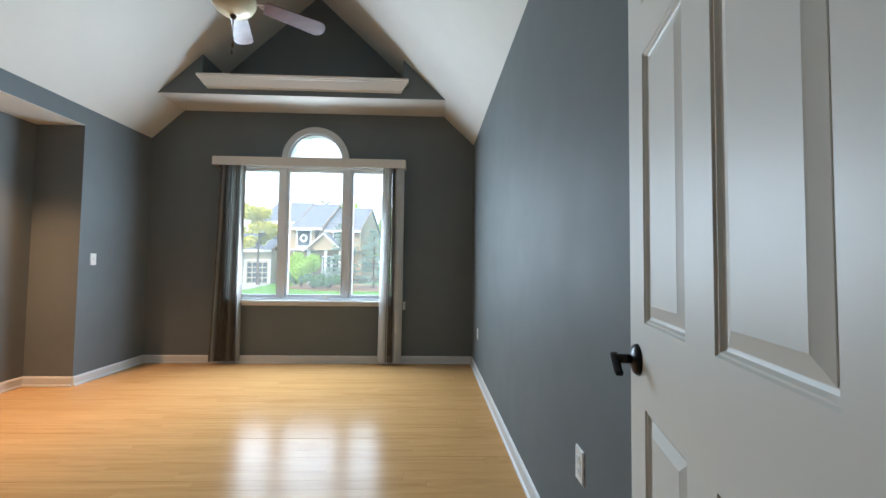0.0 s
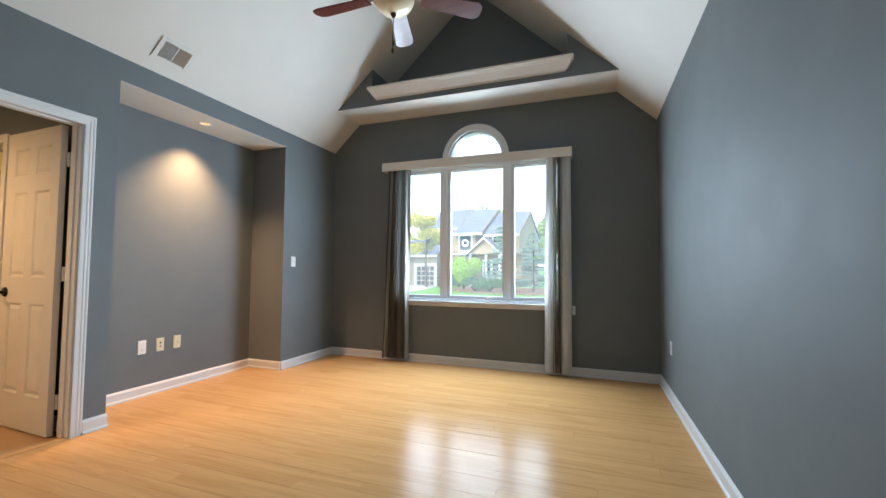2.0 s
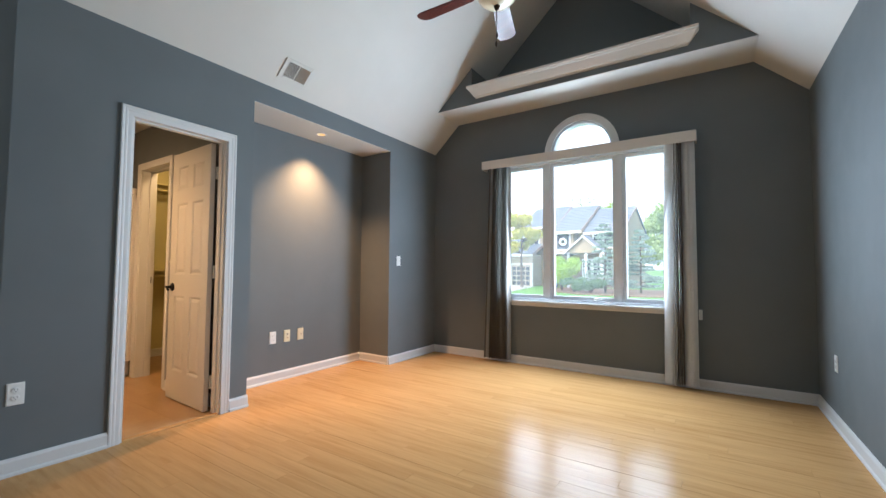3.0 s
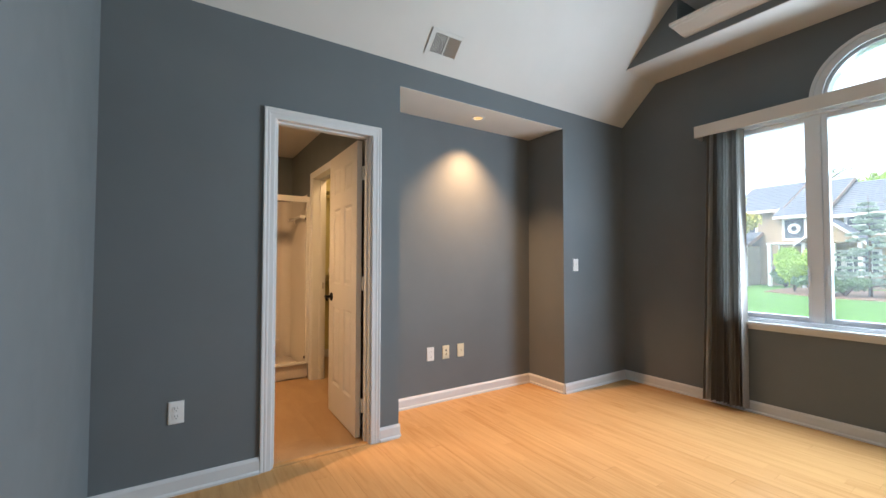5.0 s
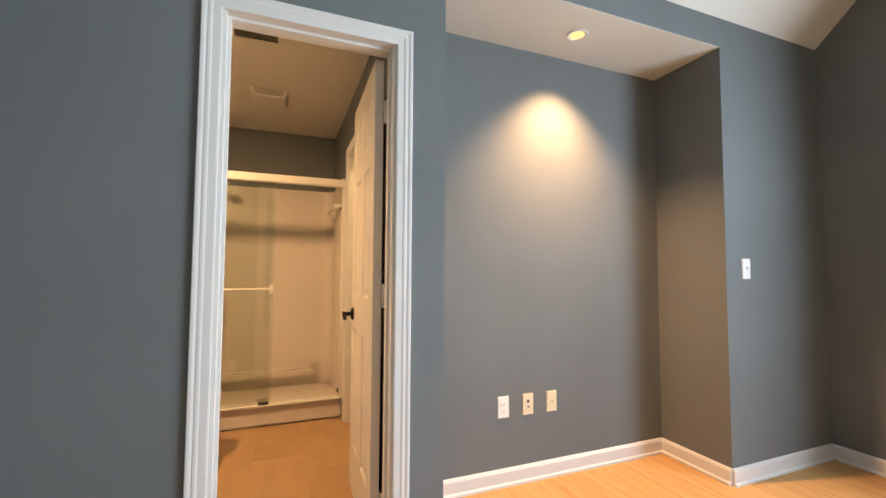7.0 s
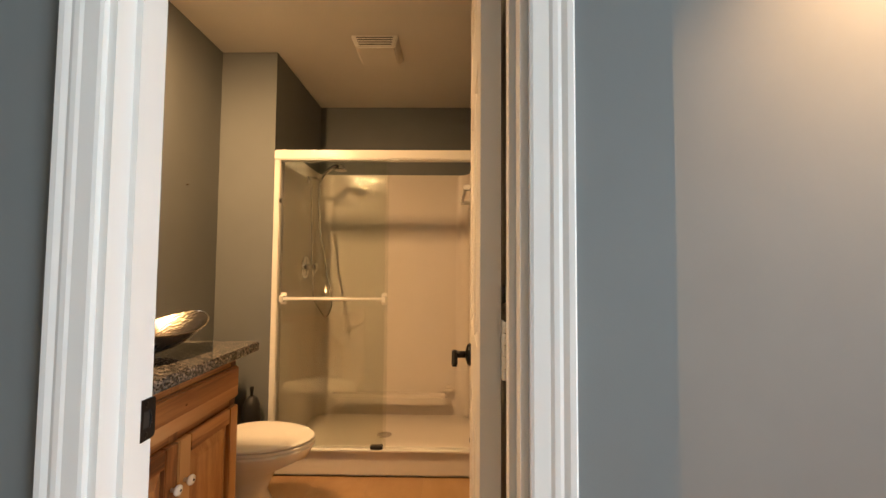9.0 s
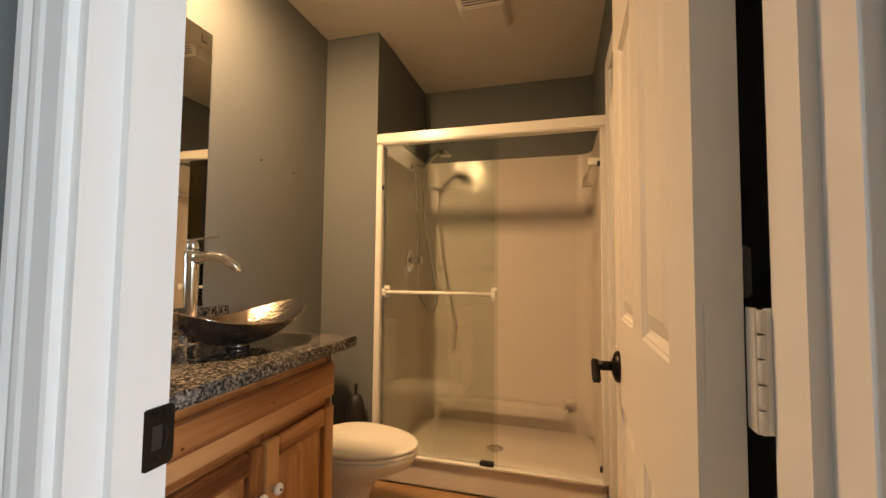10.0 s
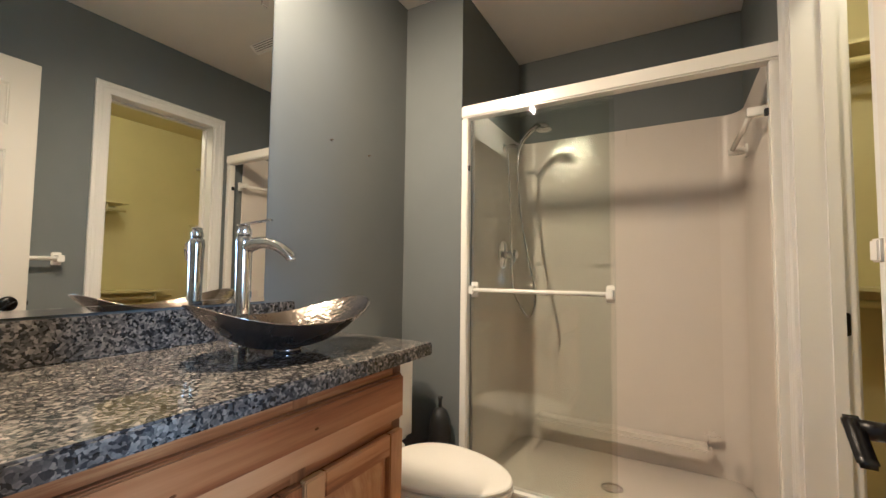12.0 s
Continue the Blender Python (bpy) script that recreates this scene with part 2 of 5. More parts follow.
def glow(name, col, strength):
    m = bpy.data.materials.new(name)
    m.use_nodes = True
    nt = m.node_tree
    e = nt.nodes.new("ShaderNodeEmission")
    e.inputs[0].default_value, e.inputs[1].default_value = (*col, 1), strength
    nt.links.new(e.outputs[0], nt.nodes["Material Output"].inputs[0])
    return m


VANITYGLOW = glow("vanity_bulb_glow", (1.0, 0.62, 0.30), 12.0)
CANGLOW = glow("can_glow", (1.0, 0.58, 0.22), 0.28)
BULB = glow("lamp_glow", (1.0, 0.60, 0.26), 0.4)


# ---- geometry helpers ----
def thing(name, at=(0, 0, 0), rz=0, **tags):
    e = new(name)
    e.empty_display_size = 0.1
    e.matrix_world = pose(*at, 0, 0, rz)
    return tagged(e, **tags)


def part(name, bm, material, parent=None, label="", smooth=False, kind=""):
    bmesh.ops.recalc_face_normals(bm, faces=bm.faces)
    me = bpy.data.meshes.new(name)
    bm.to_mesh(me)
    bm.free()
    if smooth:
        for p in me.polygons:
            p.use_smooth = True
    for m in (material if isinstance(material, (list, tuple)) else [material]):
        me.materials.append(m)
    ob = new(name, me)
    if parent is not None:
        ob.parent = parent
    return tagged(ob, label=label, kind=kind)


def box(bm, lo, hi):
    (a, b, c), (d, e, f) = lo, hi
    v = [bm.verts.new(p) for p in ((a, b, c), (d, b, c), (d, e, c), (a, e, c), (a, b, f), (d, b, f), (d, e, f), (a, e, f))]
    for q in ((0, 3, 2, 1), (4, 5, 6, 7), (0, 1, 5, 4), (1, 2, 6, 5), (2, 3, 7, 6), (3, 0, 4, 7)):
        bm.faces.new([v[i] for i in q])
    return v


def boxes(*pairs, bevel=0.0):
    bm = bmesh.new()
    for lo, hi in pairs:
        box(bm, lo, hi)
    if bevel:
        bmesh.ops.bevel(bm, geom=bm.edges[:], offset=bevel, segments=2, affect='EDGES')
    return bm


def prism(bm, pts, axis, a, b):
    """A polygon in the two other axes, drawn out along axis from a to b."""
    def at(p, t):
        return {'x': (t, p[0], p[1]), 'y': (p[0], t, p[1]), 'z': (p[0], p[1], t)}[axis]
    lo, hi = [bm.verts.new(at(p, a)) for p in pts], [bm.verts.new(at(p, b)) for p in pts]
    n = len(pts)
    bm.faces.new(lo)
    bm.faces.new(hi[::-1])
    for i in range(n):
        bm.faces.new((lo[i], lo[(i + 1) % n], hi[(i + 1) % n], hi[i]))


def lathe(bm, prof, segs=24, at=(0, 0, 0), axis='z', sx=1.0, sy=1.0):
    """A profile of (radius, height) turned round an axis through at."""
    rings = []
    for r, h in prof:
        ring = []
        for i in range(segs):
            a = 2 * math.pi * i / segs
            u, w = r * math.cos(a) * sx, r * math.sin(a) * sy
            p = {'z': (u, w, h), 'y': (u, h, w), 'x': (h, u, w)}[axis]
            ring.append(bm.verts.new((p[0] + at[0], p[1] + at[1], p[2] + at[2])))
        rings.append(ring)
    for a, b in zip(rings, rings[1:]):
        for i in range(segs):
            bm.faces.new((a[i], a[(i + 1) % segs], b[(i + 1) % segs], b[i]))
    bm.faces.new(rings[0][::-1])
    bm.faces.new(rings[-1])


def tube(bm, pts, rad, segs=10, flat=1.0):
    """A round bar along points; rad may be one number or one a point; flat squeezes it upright."""
    pts = [Vector(p) for p in pts]
    rads = rad if isinstance(rad, (list, tuple)) else [rad] * len(pts)
    rings = []
    for i, p in enumerate(pts):
        d = (pts[min(i + 1, len(pts) - 1)] - pts[max(i - 1, 0)]).normalized()
        up = Vector((0, 0, 1)) if abs(d.z) < 0.95 else Vector((1, 0, 0))
        s = d.cross(up).normalized()
        u = s.cross(d).normalized()
        rings.append([bm.verts.new(p + rads[i] * (math.cos(2 * math.pi * k / segs) * s + flat * math.sin(2 * math.pi * k / segs) * u)) for k in range(segs)])
    for a, b in zip(rings, rings[1:]):
        for k in range(segs):
            bm.faces.new((a[k], a[(k + 1) % segs], b[(k + 1) % segs], b[k]))
    bm.faces.new(rings[0][::-1])
    bm.faces.new(rings[-1])


def curve_pts(pts, n=8):
    """A smooth line through points."""
    p = [Vector(q) for q in pts]
    p = [2 * p[0] - p[1]] + p + [2 * p[-1] - p[-2]]
    out = []
    for i in range(1, len(p) - 2):
        for k in range(n):
            t = k / n
            out.append(0.5 * (2 * p[i] + (p[i + 1] - p[i - 1]) * t + (2 * p[i - 1] - 5 * p[i] + 4 * p[i + 1] - p[i + 2]) * t * t + (3 * p[i] - p[i - 1] - 3 * p[i + 1] + p[i + 2]) * t ** 3))
    return out + [p[-2]]


def sweep_u(bm, prof, path, to3):
    """A moulding of profile (outward, proud) mitred round an open path of right angles; path: list of (a, b, outward da, db)."""
    rows = []
    for o, d in prof:
        rows.append([bm.verts.new(to3(a + o * da, b + o * db, d)) for a, b, da, db in path])
    n = len(prof)
    for j in range(n):
        r0, r1 = rows[j], rows[(j + 1) % n]
        for i in range(len(path) - 1):
            bm.faces.new((r0[i], r0[i + 1], r1[i + 1], r1[i]))
    bm.faces.new([r[0] for r in rows])
    bm.faces.new([r[-1] for r in rows][::-1])


CASING = [(0, 0), (0, 0.009), (0.005, 0.0105), (0.027, 0.011), (0.032, 0.0128), (0.039, 0.0132), (0.044, 0.0122), (0.052, 0.0148), (0.060, 0.015), (0.063, 0.012), (0.063, 0)]


def casing(name, axis, c, sign, a0, a1, h, z0=0.0):
    """The moulding round a door opening from a0 to a1 in a wall whose face is at c on axis."""
    bm = bmesh.new()
    path = [(a0, z0, -1, 0), (a0, h, -1, 1), (a1, h, 1, 1), (a1, z0, 1, 0)]
    to3 = (lambda a, z, d: (c + sign * d, a, z)) if axis == 'x' else (lambda a, z, d: (a, c + sign * d, z))
    sweep_u(bm, CASING, path, to3)
    return part(name, bm, WHITE, kind="structure")


def baseboard(p, q, nx, ny, z0=0.0, h=0.09):
    """A skirting board from p to q against a wall whose face looks along (nx, ny)."""
    bm = bmesh.new()
    prof = [(0, 0), (0.022, 0), (0.022, 0.012), (0.014, 0.02), (0.014, h - 0.016), (0.008, h - 0.004), (0.004, h), (0, h)]
    lo = [bm.verts.new((p[0] + o * nx, p[1] + o * ny, z0 + z)) for o, z in prof]
    hi = [bm.verts.new((q[0] + o * nx, q[1] + o * ny, z0 + z)) for o, z in prof]
    n = len(prof)
    for i in range(n):
        bm.faces.new((lo[i], lo[(i + 1) % n], hi[(i + 1) % n], hi[i]))
    bm.faces.new(lo)
    bm.faces.new(hi[::-1])
    return part("baseboard", bm, WHITE, kind="structure")


# ---- the plan ----
XL, XR, YW, RIDGE = -3.33, 0.43, 5.0, -1.45       # side walls, window wall, ridge line
EAVE, PITCH = 2.588, 0.935                        # where the slopes start, and their rise
ALC_X, ALC_Y, ENT_Y = -1.74, 0.80, 0.42           # entry alcove
BX, BY0, BY1, BCEIL = -3.428, 0.761, 2.27, 2.44    # bathroom
SHX, SHB, SHY = -5.087, -5.91, 1.085              # shower front, back and side
BD0, BD1, DOOR_H = 1.602, 2.210, 2.03             # bathroom doorway
CD0, CD1 = -4.99, -4.395                          # closet doorway
NX, NY0, NY1, NZ = -3.77, 2.415, 4.085, 2.42      # niche


def slope(x):
    return EAVE + PITCH * ((XR - XL) / 2 - abs(x - RIDGE))


def columns(xs, lo, hi, y0, y1):
    """Upright slices of wall between the x in xs, from lo(x) to hi(x)."""
    bm = bmesh.new()
    for a, b in zip(xs, xs[1:]):
        e = 1e-5
        prism(bm, [(a, lo(a + e)), (b, lo(b - e)), (b, hi(b - e)), (a, hi(a + e))], 'y', y0, y1)
    return bm


def setting(name, bm, mat, **k):
    return part(name, bm, mat, kind="structure", **k)


# walls of the bedroom
setting("wall_left", boxes(((BX, ALC_Y - 0.12, 0), (XL, BD0, EAVE)), ((BX, BD0, DOOR_H + 0.012), (XL, BD1, EAVE)), ((BX, BD1, 0), (XL, NY0, EAVE)), ((BX, NY0, NZ), (XL, NY1, EAVE)), ((BX, NY1, 0), (XL, YW, EAVE))), WALL)
setting("wall_niche", boxes(((NX - 0.1, NY0 - 0.02, 0), (NX, NY1 + 0.02, NZ))), WALL)
setting("wall_niche_side", boxes(((NX, NY0 - 0.02, 0), (BX, NY0, NZ))), WALL)
setting("wall_niche_side", boxes(((NX, NY1, 0), (BX, NY1 + 0.02, NZ))), WALL)
setting("ceiling_niche", boxes(((NX, NY0, NZ - 0.004), (XL - 0.002, NY1, NZ + 0.02))), CEIL)
setting("wall_right", boxes(((XR, ENT_Y - 0.12, 0), (XR + 0.12, YW + 0.15, EAVE))), WALL)
WC, WZ0, WZ1, WHW, AR, AZ = -1.435, 0.72, 2.30, 0.965, 0.325, 2.365   # window: centre, sill, head, half width; arch radius and spring line
setting("wall_window", columns(sorted({XL - 0.12, WC - WHW, WC + WHW, XR}), lambda x: 0, lambda x: WZ0 if abs(x - WC) < WHW else slope(max(x, XL)), YW, YW + 0.15), WALL)
bm = bmesh.new()
prism(bm, [(WC - WHW, WZ1), (WC - AR, WZ1)] + [(WC - AR * math.cos(math.pi * i / 24), AZ + AR * math.sin(math.pi * i / 24)) for i in range(25)] + [(WC + AR, WZ1), (WC + WHW, WZ1), (WC + WHW, slope(WC + WHW)), (RIDGE, slope(RIDGE)), (WC - WHW, slope(WC - WHW))], 'y', YW, YW + 0.15)
setting("wall_window_head", bm, WALL)
setting("wall_window_transom", boxes(((WC - AR, YW, WZ1), (WC + AR, YW + 0.15, AZ))), WALL)
setting("wall_back", columns([BX, ALC_X], lambda x: 0, lambda x: slope(max(x, XL)), ALC_Y - 0.12, ALC_Y), WALL)
setting("wall_alcove_side", boxes(((ALC_X - 0.12, ENT_Y - 0.12, 0), (ALC_X, ALC_Y - 0.12, 3.96))), WALL)
ED0, ED1 = -0.525, 0.262                          # entry doorway
setting("wall_entry", columns([ALC_X - 0.12, RIDGE, ED0, ED1, XR], lambda x: DOOR_H + 0.012 if ED0 < x < ED1 else 0, lambda x: slope(x), ENT_Y - 0.12, ENT_Y), WALL)
setting("wall_hall", boxes(((-1.3, -1.3, 0), (-1.2, 0.30, 2.44)), ((0.7, -1.3, 0), (0.8, 0.30, 2.44)), ((-1.3, -1.4, 0), (0.8, -1.3, 2.44))), WALL)
setting("ceiling_hall", boxes(((-1.3, -1.4, 2.44), (0.8, 0.30, 2.5))), CEIL)

# vaulted ceiling
bm = bmesh.new()
top = slope(RIDGE)
prism(bm, [(XL - 0.12, EAVE - 0.0), (XL, EAVE), (RIDGE, top), (XR, EAVE), (XR + 0.12, EAVE), (XR + 0.12, EAVE + 0.12), (RIDGE, top + 0.14), (XL - 0.12, EAVE + 0.12)], 'y', ENT_Y - 0.12, YW + 0.15)
setting("ceiling_vault", bm, CEIL)

# plant ledge over the window with its crown moulding
LY, LZ, LT, LX0, LX1 = 4.51, 2.932, 3.13, -2.51, -0.39
sx0 = XL + (LZ - EAVE) / PITCH
sx1 = XR - (LZ - EAVE) / PITCH
setting("plant_ledge", columns([sx0, LX0, LX1, sx1], lambda x: LZ, lambda x: LT if LX0 < x < LX1 else slope(x), LY, YW), WALL)
setting("ledge_soffit", boxes(((sx0 - 0.003, LY + 0.002, LZ - 0.006), (sx1 + 0.003, YW, LZ - 0.0005))), CEIL)
bm = bmesh.new()
rows = []
prof = [(0.0, 2.985), (0.012, 2.985), (0.016, 3.0), (0.03, 3.008), (0.055, 3.045), (0.07, 3.07), (0.078, 3.074), (0.082, 3.086), (0.09, 3.09), (0.09, 3.112), (0.0, 3.132)]
for o, z in prof:
    rows.append([bm.verts.new(p) for p in ((-2.44 - o, LY, z), (-2.44 - o, LY - o, z), (-0.42 + o, LY - o, z), (-0.42 + o, LY, z))])
for a, b in zip(rows, rows[1:]):
    for i in range(3):
        bm.faces.new((a[i], a[i + 1], b[i + 1], b[i]))
bm.faces.new([r[0] for r in rows])
bm.faces.new([r[3] for r in rows][::-1])
setting("trim_crown_shelf", bm, VALANCE)

# bathroom, shower recess and closet shell
setting("wall_bath_mirror", boxes(((SHX, BY0 - 0.12, 0), (BX, BY0, BCEIL))), WALL)
setting("wall_bath_chase", boxes(((SHB - 0.12, BY0 - 0.12, 0), (SHX, SHY, BCEIL))), WALL)
setting("wall_bath_closet", boxes(((SHB - 0.12, BY1, 0), (CD0, BY1 + 0.12, BCEIL)), ((CD0, BY1, DOOR_H + 0.012), (CD1, BY1 + 0.12, BCEIL)), ((CD1, BY1, 0), (BX, BY1 + 0.12, BCEIL))), WALL)
setting("wall_shower_back", boxes(((SHB - 0.12, SHY, 0), (SHB, BY1, BCEIL))), WALL)
setting("wall_bath_entry", boxes(((BX - 0.004, BY0, 0), (BX, BD0, BCEIL)), ((BX - 0.004, BD0, DOOR_H + 0.012), (BX, BD1, BCEIL)), ((BX - 0.004, BD1, 0), (BX, BY1, BCEIL))), WALL)
setting("ceiling_bath", boxes(((SHB - 0.12, BY0 - 0.12, BCEIL), (BX, BY1 + 0.12, BCEIL + 0.06))), CEIL)
CLX0, CLX1, CLY = -5.92, -3.90, 3.95
setting("wall_closet", boxes(((CLX0 - 0.1, BY1 + 0.12, 0), (CLX0, CLY, BCEIL)), ((CLX1, BY1 + 0.12, 0), (CLX1 + 0.02, CLY, BCEIL)), ((CLX0 - 0.1, CLY, 0), (CLX1 + 0.02, CLY + 0.1, BCEIL)), ((CLX0, BY1 + 0.12, 0), (CD0 - 0.08, BY1 + 0.125, BCEIL)), ((CD1 + 0.08, BY1 + 0.12, 0), (CLX1, BY1 + 0.125, BCEIL)), ((CD0 - 0.08, BY1 + 0.12, 2.12), (CD1 + 0.08, BY1 + 0.125, BCEIL))), CLOSET)
setting("ceiling_closet", boxes(((CLX0 - 0.1, BY1 + 0.12, BCEIL), (CLX1 + 0.02, CLY + 0.1, BCEIL + 0.06))), CLOSET)

# subfloors
setting("floor", boxes(((XL - 0.005, ALC_Y - 0.12, -0.12), (XR, YW, -0.006)), ((ALC_X, ENT_Y - 0.12, -0.12), (XR, ALC_Y - 0.12, -0.006)), ((NX, NY0, -0.12), (XL - 0.005, NY1, -0.006)), ((-1.3, -1.4, -0.12), (0.8, ENT_Y - 0.12, -0.006))), UNDER)
setting("floor_bath", boxes(((SHB, BY0, -0.12), (XL - 0.007, BY1, -0.004)), ((CLX0, BY1, -0.12), (CLX1, CLY, -0.004))), UNDER)
setting("threshold", boxes(((XL - 0.045, BD0, -0.005), (XL + 0.0, BD1, 0.008)), bevel=0.003), FLOOR)

setting("foundation", boxes(((BX, ALC_Y - 0.12, -0.8), (XR + 0.12, YW + 0.15, -0.121)), ((-1.86, -1.4, -0.8), (0.8, ALC_Y - 0.12, -0.121)), ((SHB - 0.12, BY0 - 0.12, -0.8), (BX, CLY + 0.1, -0.121))), EXTERIOR)

# skirting
for p, q, n in (((XL, ALC_Y), (XL, BD0 - 0.064), (1, 0)), ((XL, BD1 + 0.064), (XL, NY0), (1, 0)), ((NX, NY0), (NX, NY1), (1, 0)), ((NX, NY0), (XL, NY0), (0, 1)), ((NX, NY1), (XL, NY1), (0, -1)), ((XL, NY1), (XL, YW), (1, 0)),
                ((XL, YW), (XR, YW), (0, -1)), ((XR, ENT_Y), (XR, YW), (-1, 0)), ((XL, ALC_Y), (ALC_X, ALC_Y), (0, 1)), ((ALC_X, ENT_Y), (ALC_X, ALC_Y), (1, 0)), ((ALC_X, ENT_Y), (ED0 - 0.07, ENT_Y), (0, 1)), ((ED1 + 0.07, ENT_Y), (XR, ENT_Y), (0, 1)),
                ((SHX, BY0), (SHX, SHY), (1, 0)), ((CD1 + 0.07, BY1), (BX, BY1), (0, -1)), ((CLX0, BY1 + 0.125), (CLX0, CLY), (1, 0)), ((CLX0, CLY), (CLX1, CLY), (0, -1))):
    baseboard(p, q, *n)

# door linings, stops and casings
casing("trim_bath_door", 'x', XL, 1, BD0, BD1, DOOR_H)
casing("trim_bath_door_inside", 'x', BX - 0.004, -1, BD0, BD1, DOOR_H)
casing("trim_closet_door", 'y', BY1, -1, CD0, CD1, DOOR_H)
casing("trim_closet_inside", 'y', BY1 + 0.125, 1, CD0, CD1, DOOR_H)
casing("trim_entry_door", 'y', ENT_Y, 1, ED0, ED1, DOOR_H)
J = 0.012


def lining(name, axis, c0, c1, a0, a1, stop):
    """The boards that line a doorway, with the stop that the door closes on."""
    s = []
    for lo, hi in (((c0, a0 - 0.001, 0), (c1, a0 + J, DOOR_H + J)), ((c0, a1 - J, 0), (c1, a1 + 0.001, DOOR_H + J)), ((c0, a0 + J, DOOR_H), (c1, a1 - J, DOOR_H + J)),
                   ((stop - 0.015, a0 + J, 0), (stop + 0.015, a0 + J + 0.01, DOOR_H)), ((stop - 0.015, a1 - J - 0.01, 0), (stop + 0.015, a1 - J, DOOR_H)), ((stop - 0.015, a0 + J + 0.01, DOOR_H - 0.01), (stop + 0.015, a1 - J - 0.01, DOOR_H))):
        s.append((lo, hi) if axis == 'x' else ((lo[1], lo[0], lo[2]), (hi[1], hi[0], hi[2])))
    return setting(name, boxes(*s), WHITE)


lining("jamb_bath_door", 'x', BX - 0.004, XL, BD0, BD1, -3.380)
lining("jamb_closet_door", 'y', BY1, BY1 + 0.125, CD0, CD1, 2.355)
lining("jamb_entry_door", 'y', ENT_Y - 0.12, ENT_Y, ED0, ED1, 0.355)


# ---- doors ----
def door_leaf(name, at, rz, w, t, stile, mull, handle_z, label, gap=0.0):
    """A six-panel door, hinged at x = 0, with panels on both faces (y = 0 and y = t)."""
    root = thing(name, at, rz, label=label, category="door")
    h, z0 = 2.015, 0.008
    pw = (w - 2 * stile - mull) / 2
    pan = [(x, x + pw, a, b) for x in (stile, stile + pw + mull) for a, b in ((0.24, 0.842), (1.02, 1.60), (1.71, 1.905))]
    xs = [0, stile, stile + pw, stile + pw + mull, w - stile, w]
    zs = [z0, 0.24, 0.842, 1.02, 1.60, 1.71, 1.905, z0 + h]
    bm = bmesh.new()
    S = ((0.0, 0.0), (0.003, 0.0035), (0.006, 0.0035), (0.010, 0.008), (0.015, 0.010))
    for face, sg in ((0.0, 1), (t, -1)):
        for i in range(5):
            for j in range(7):
                r = (xs[i], xs[i + 1], zs[j], zs[j + 1])
                if any(abs(r[0] - p[0]) < 1e-6 and abs(r[2] - p[2]) < 1e-6 for p in pan):
                    loops = []
                    for ins, d in S:
                        y = face + sg * d
                        loops.append([bm.verts.new(q) for q in ((r[0] + ins, y, r[2] + ins), (r[1] - ins, y, r[2] + ins), (r[1] - ins, y, r[3] - ins), (r[0] + ins, y, r[3] - ins))])
                    for a, b in zip(loops, loops[1:]):
                        for k in range(4):
                            bm.faces.new((a[k], a[(k + 1) % 4], b[(k + 1) % 4], b[k]))
                    bm.faces.new(loops[-1])
                else:
                    bm.faces.new([bm.verts.new(q) for q in ((r[0], face, r[2]), (r[1], face, r[2]), (r[1], face, r[3]), (r[0], face, r[3]))])
    for a, b in (((0, 0, z0), (0, t, z0 + h)), ((w, 0, z0), (w, t, z0 + h))):
        bm.faces.new([bm.verts.new(q) for q in ((a[0], 0, z0), (a[0], t, z0), (a[0], t, z0 + h), (a[0], 0, z0 + h))])
    for z in (z0, z0 + h):
        bm.faces.new([bm.verts.new(q) for q in ((0, 0, z), (w, 0, z), (w, t, z), (0, t, z))])
    bmesh.ops.remove_doubles(bm, verts=bm.verts[:], dist=1e-5)
    part("leaf", bm, DOORW, root)
    for face, sg in ((0.0, 1), (t, -1)):
        for x0, x1, a, b in pan:
            bm = bmesh.new()
            lp = []
            for ins, d in ((0.017, 0.010), (0.017, 0.0085), (0.037, 0.003), (0.040, 0.002)):
                y = face + sg * d
                lp.append([bm.verts.new(q) for q in ((x0 + ins, y, a + ins), (x1 - ins, y, a + ins), (x1 - ins, y, b - ins), (x0 + ins, y, b - ins))])
            for p, q in zip(lp, lp[1:]):
                for k in range(4):
                    bm.faces.new((p[k], p[(k + 1) % 4], q[(k + 1) % 4], q[k]))
            bm.faces.new(lp[-1])
            bm.faces.new(lp[0][::-1])
            part("panel", bm, DOORW, root)
    for face, sg in ((0.0, -1), (t, 1)):
        hx = w - 0.062
        bm = bmesh.new()
        lathe(bm, [(0.034, face), (0.034, face + sg * 0.004), (0.030, face + sg * 0.010), (0.018, face + sg * 0.014), (0.012, face + sg * 0.016)], 28, (hx, 0, handle_z), 'y')
        rose = part("lever_handle", bm, BLACK, root, "black bronze lever handle with round rose", True)
        bm = bmesh.new()
        tube(bm, [(hx, face + sg * 0.014, handle_z), (hx, face + sg * 0.045, handle_z)], 0.0105, 14)
        blade = bmesh.new()
        top_ = [(hx + 0.010 - 0.054 * u, handle_z + 0.012 - 0.044 * u ** 1.5 + 0.012 * u ** 4) for u in (k / 8 for k in range(9))]
        low_ = [(x - 0.002, z - 0.011 + 0.0005 * k) for k, (x, z) in enumerate(top_)]
        prism(blade, top_ + low_[::-1], 'y', min(face + sg * 0.040, face + sg * 0.058), max(face + sg * 0.040, face + sg * 0.058))
        bmesh.ops.recalc_face_normals(blade, faces=blade.faces)
        bmesh.ops.bevel(blade, geom=[e for e in blade.edges if abs(e.verts[0].co.y - e.verts[1].co.y) < 0.001], offset=0.0022, segments=2, affect='EDGES')
        me_ = bpy.data.meshes.new("lever")
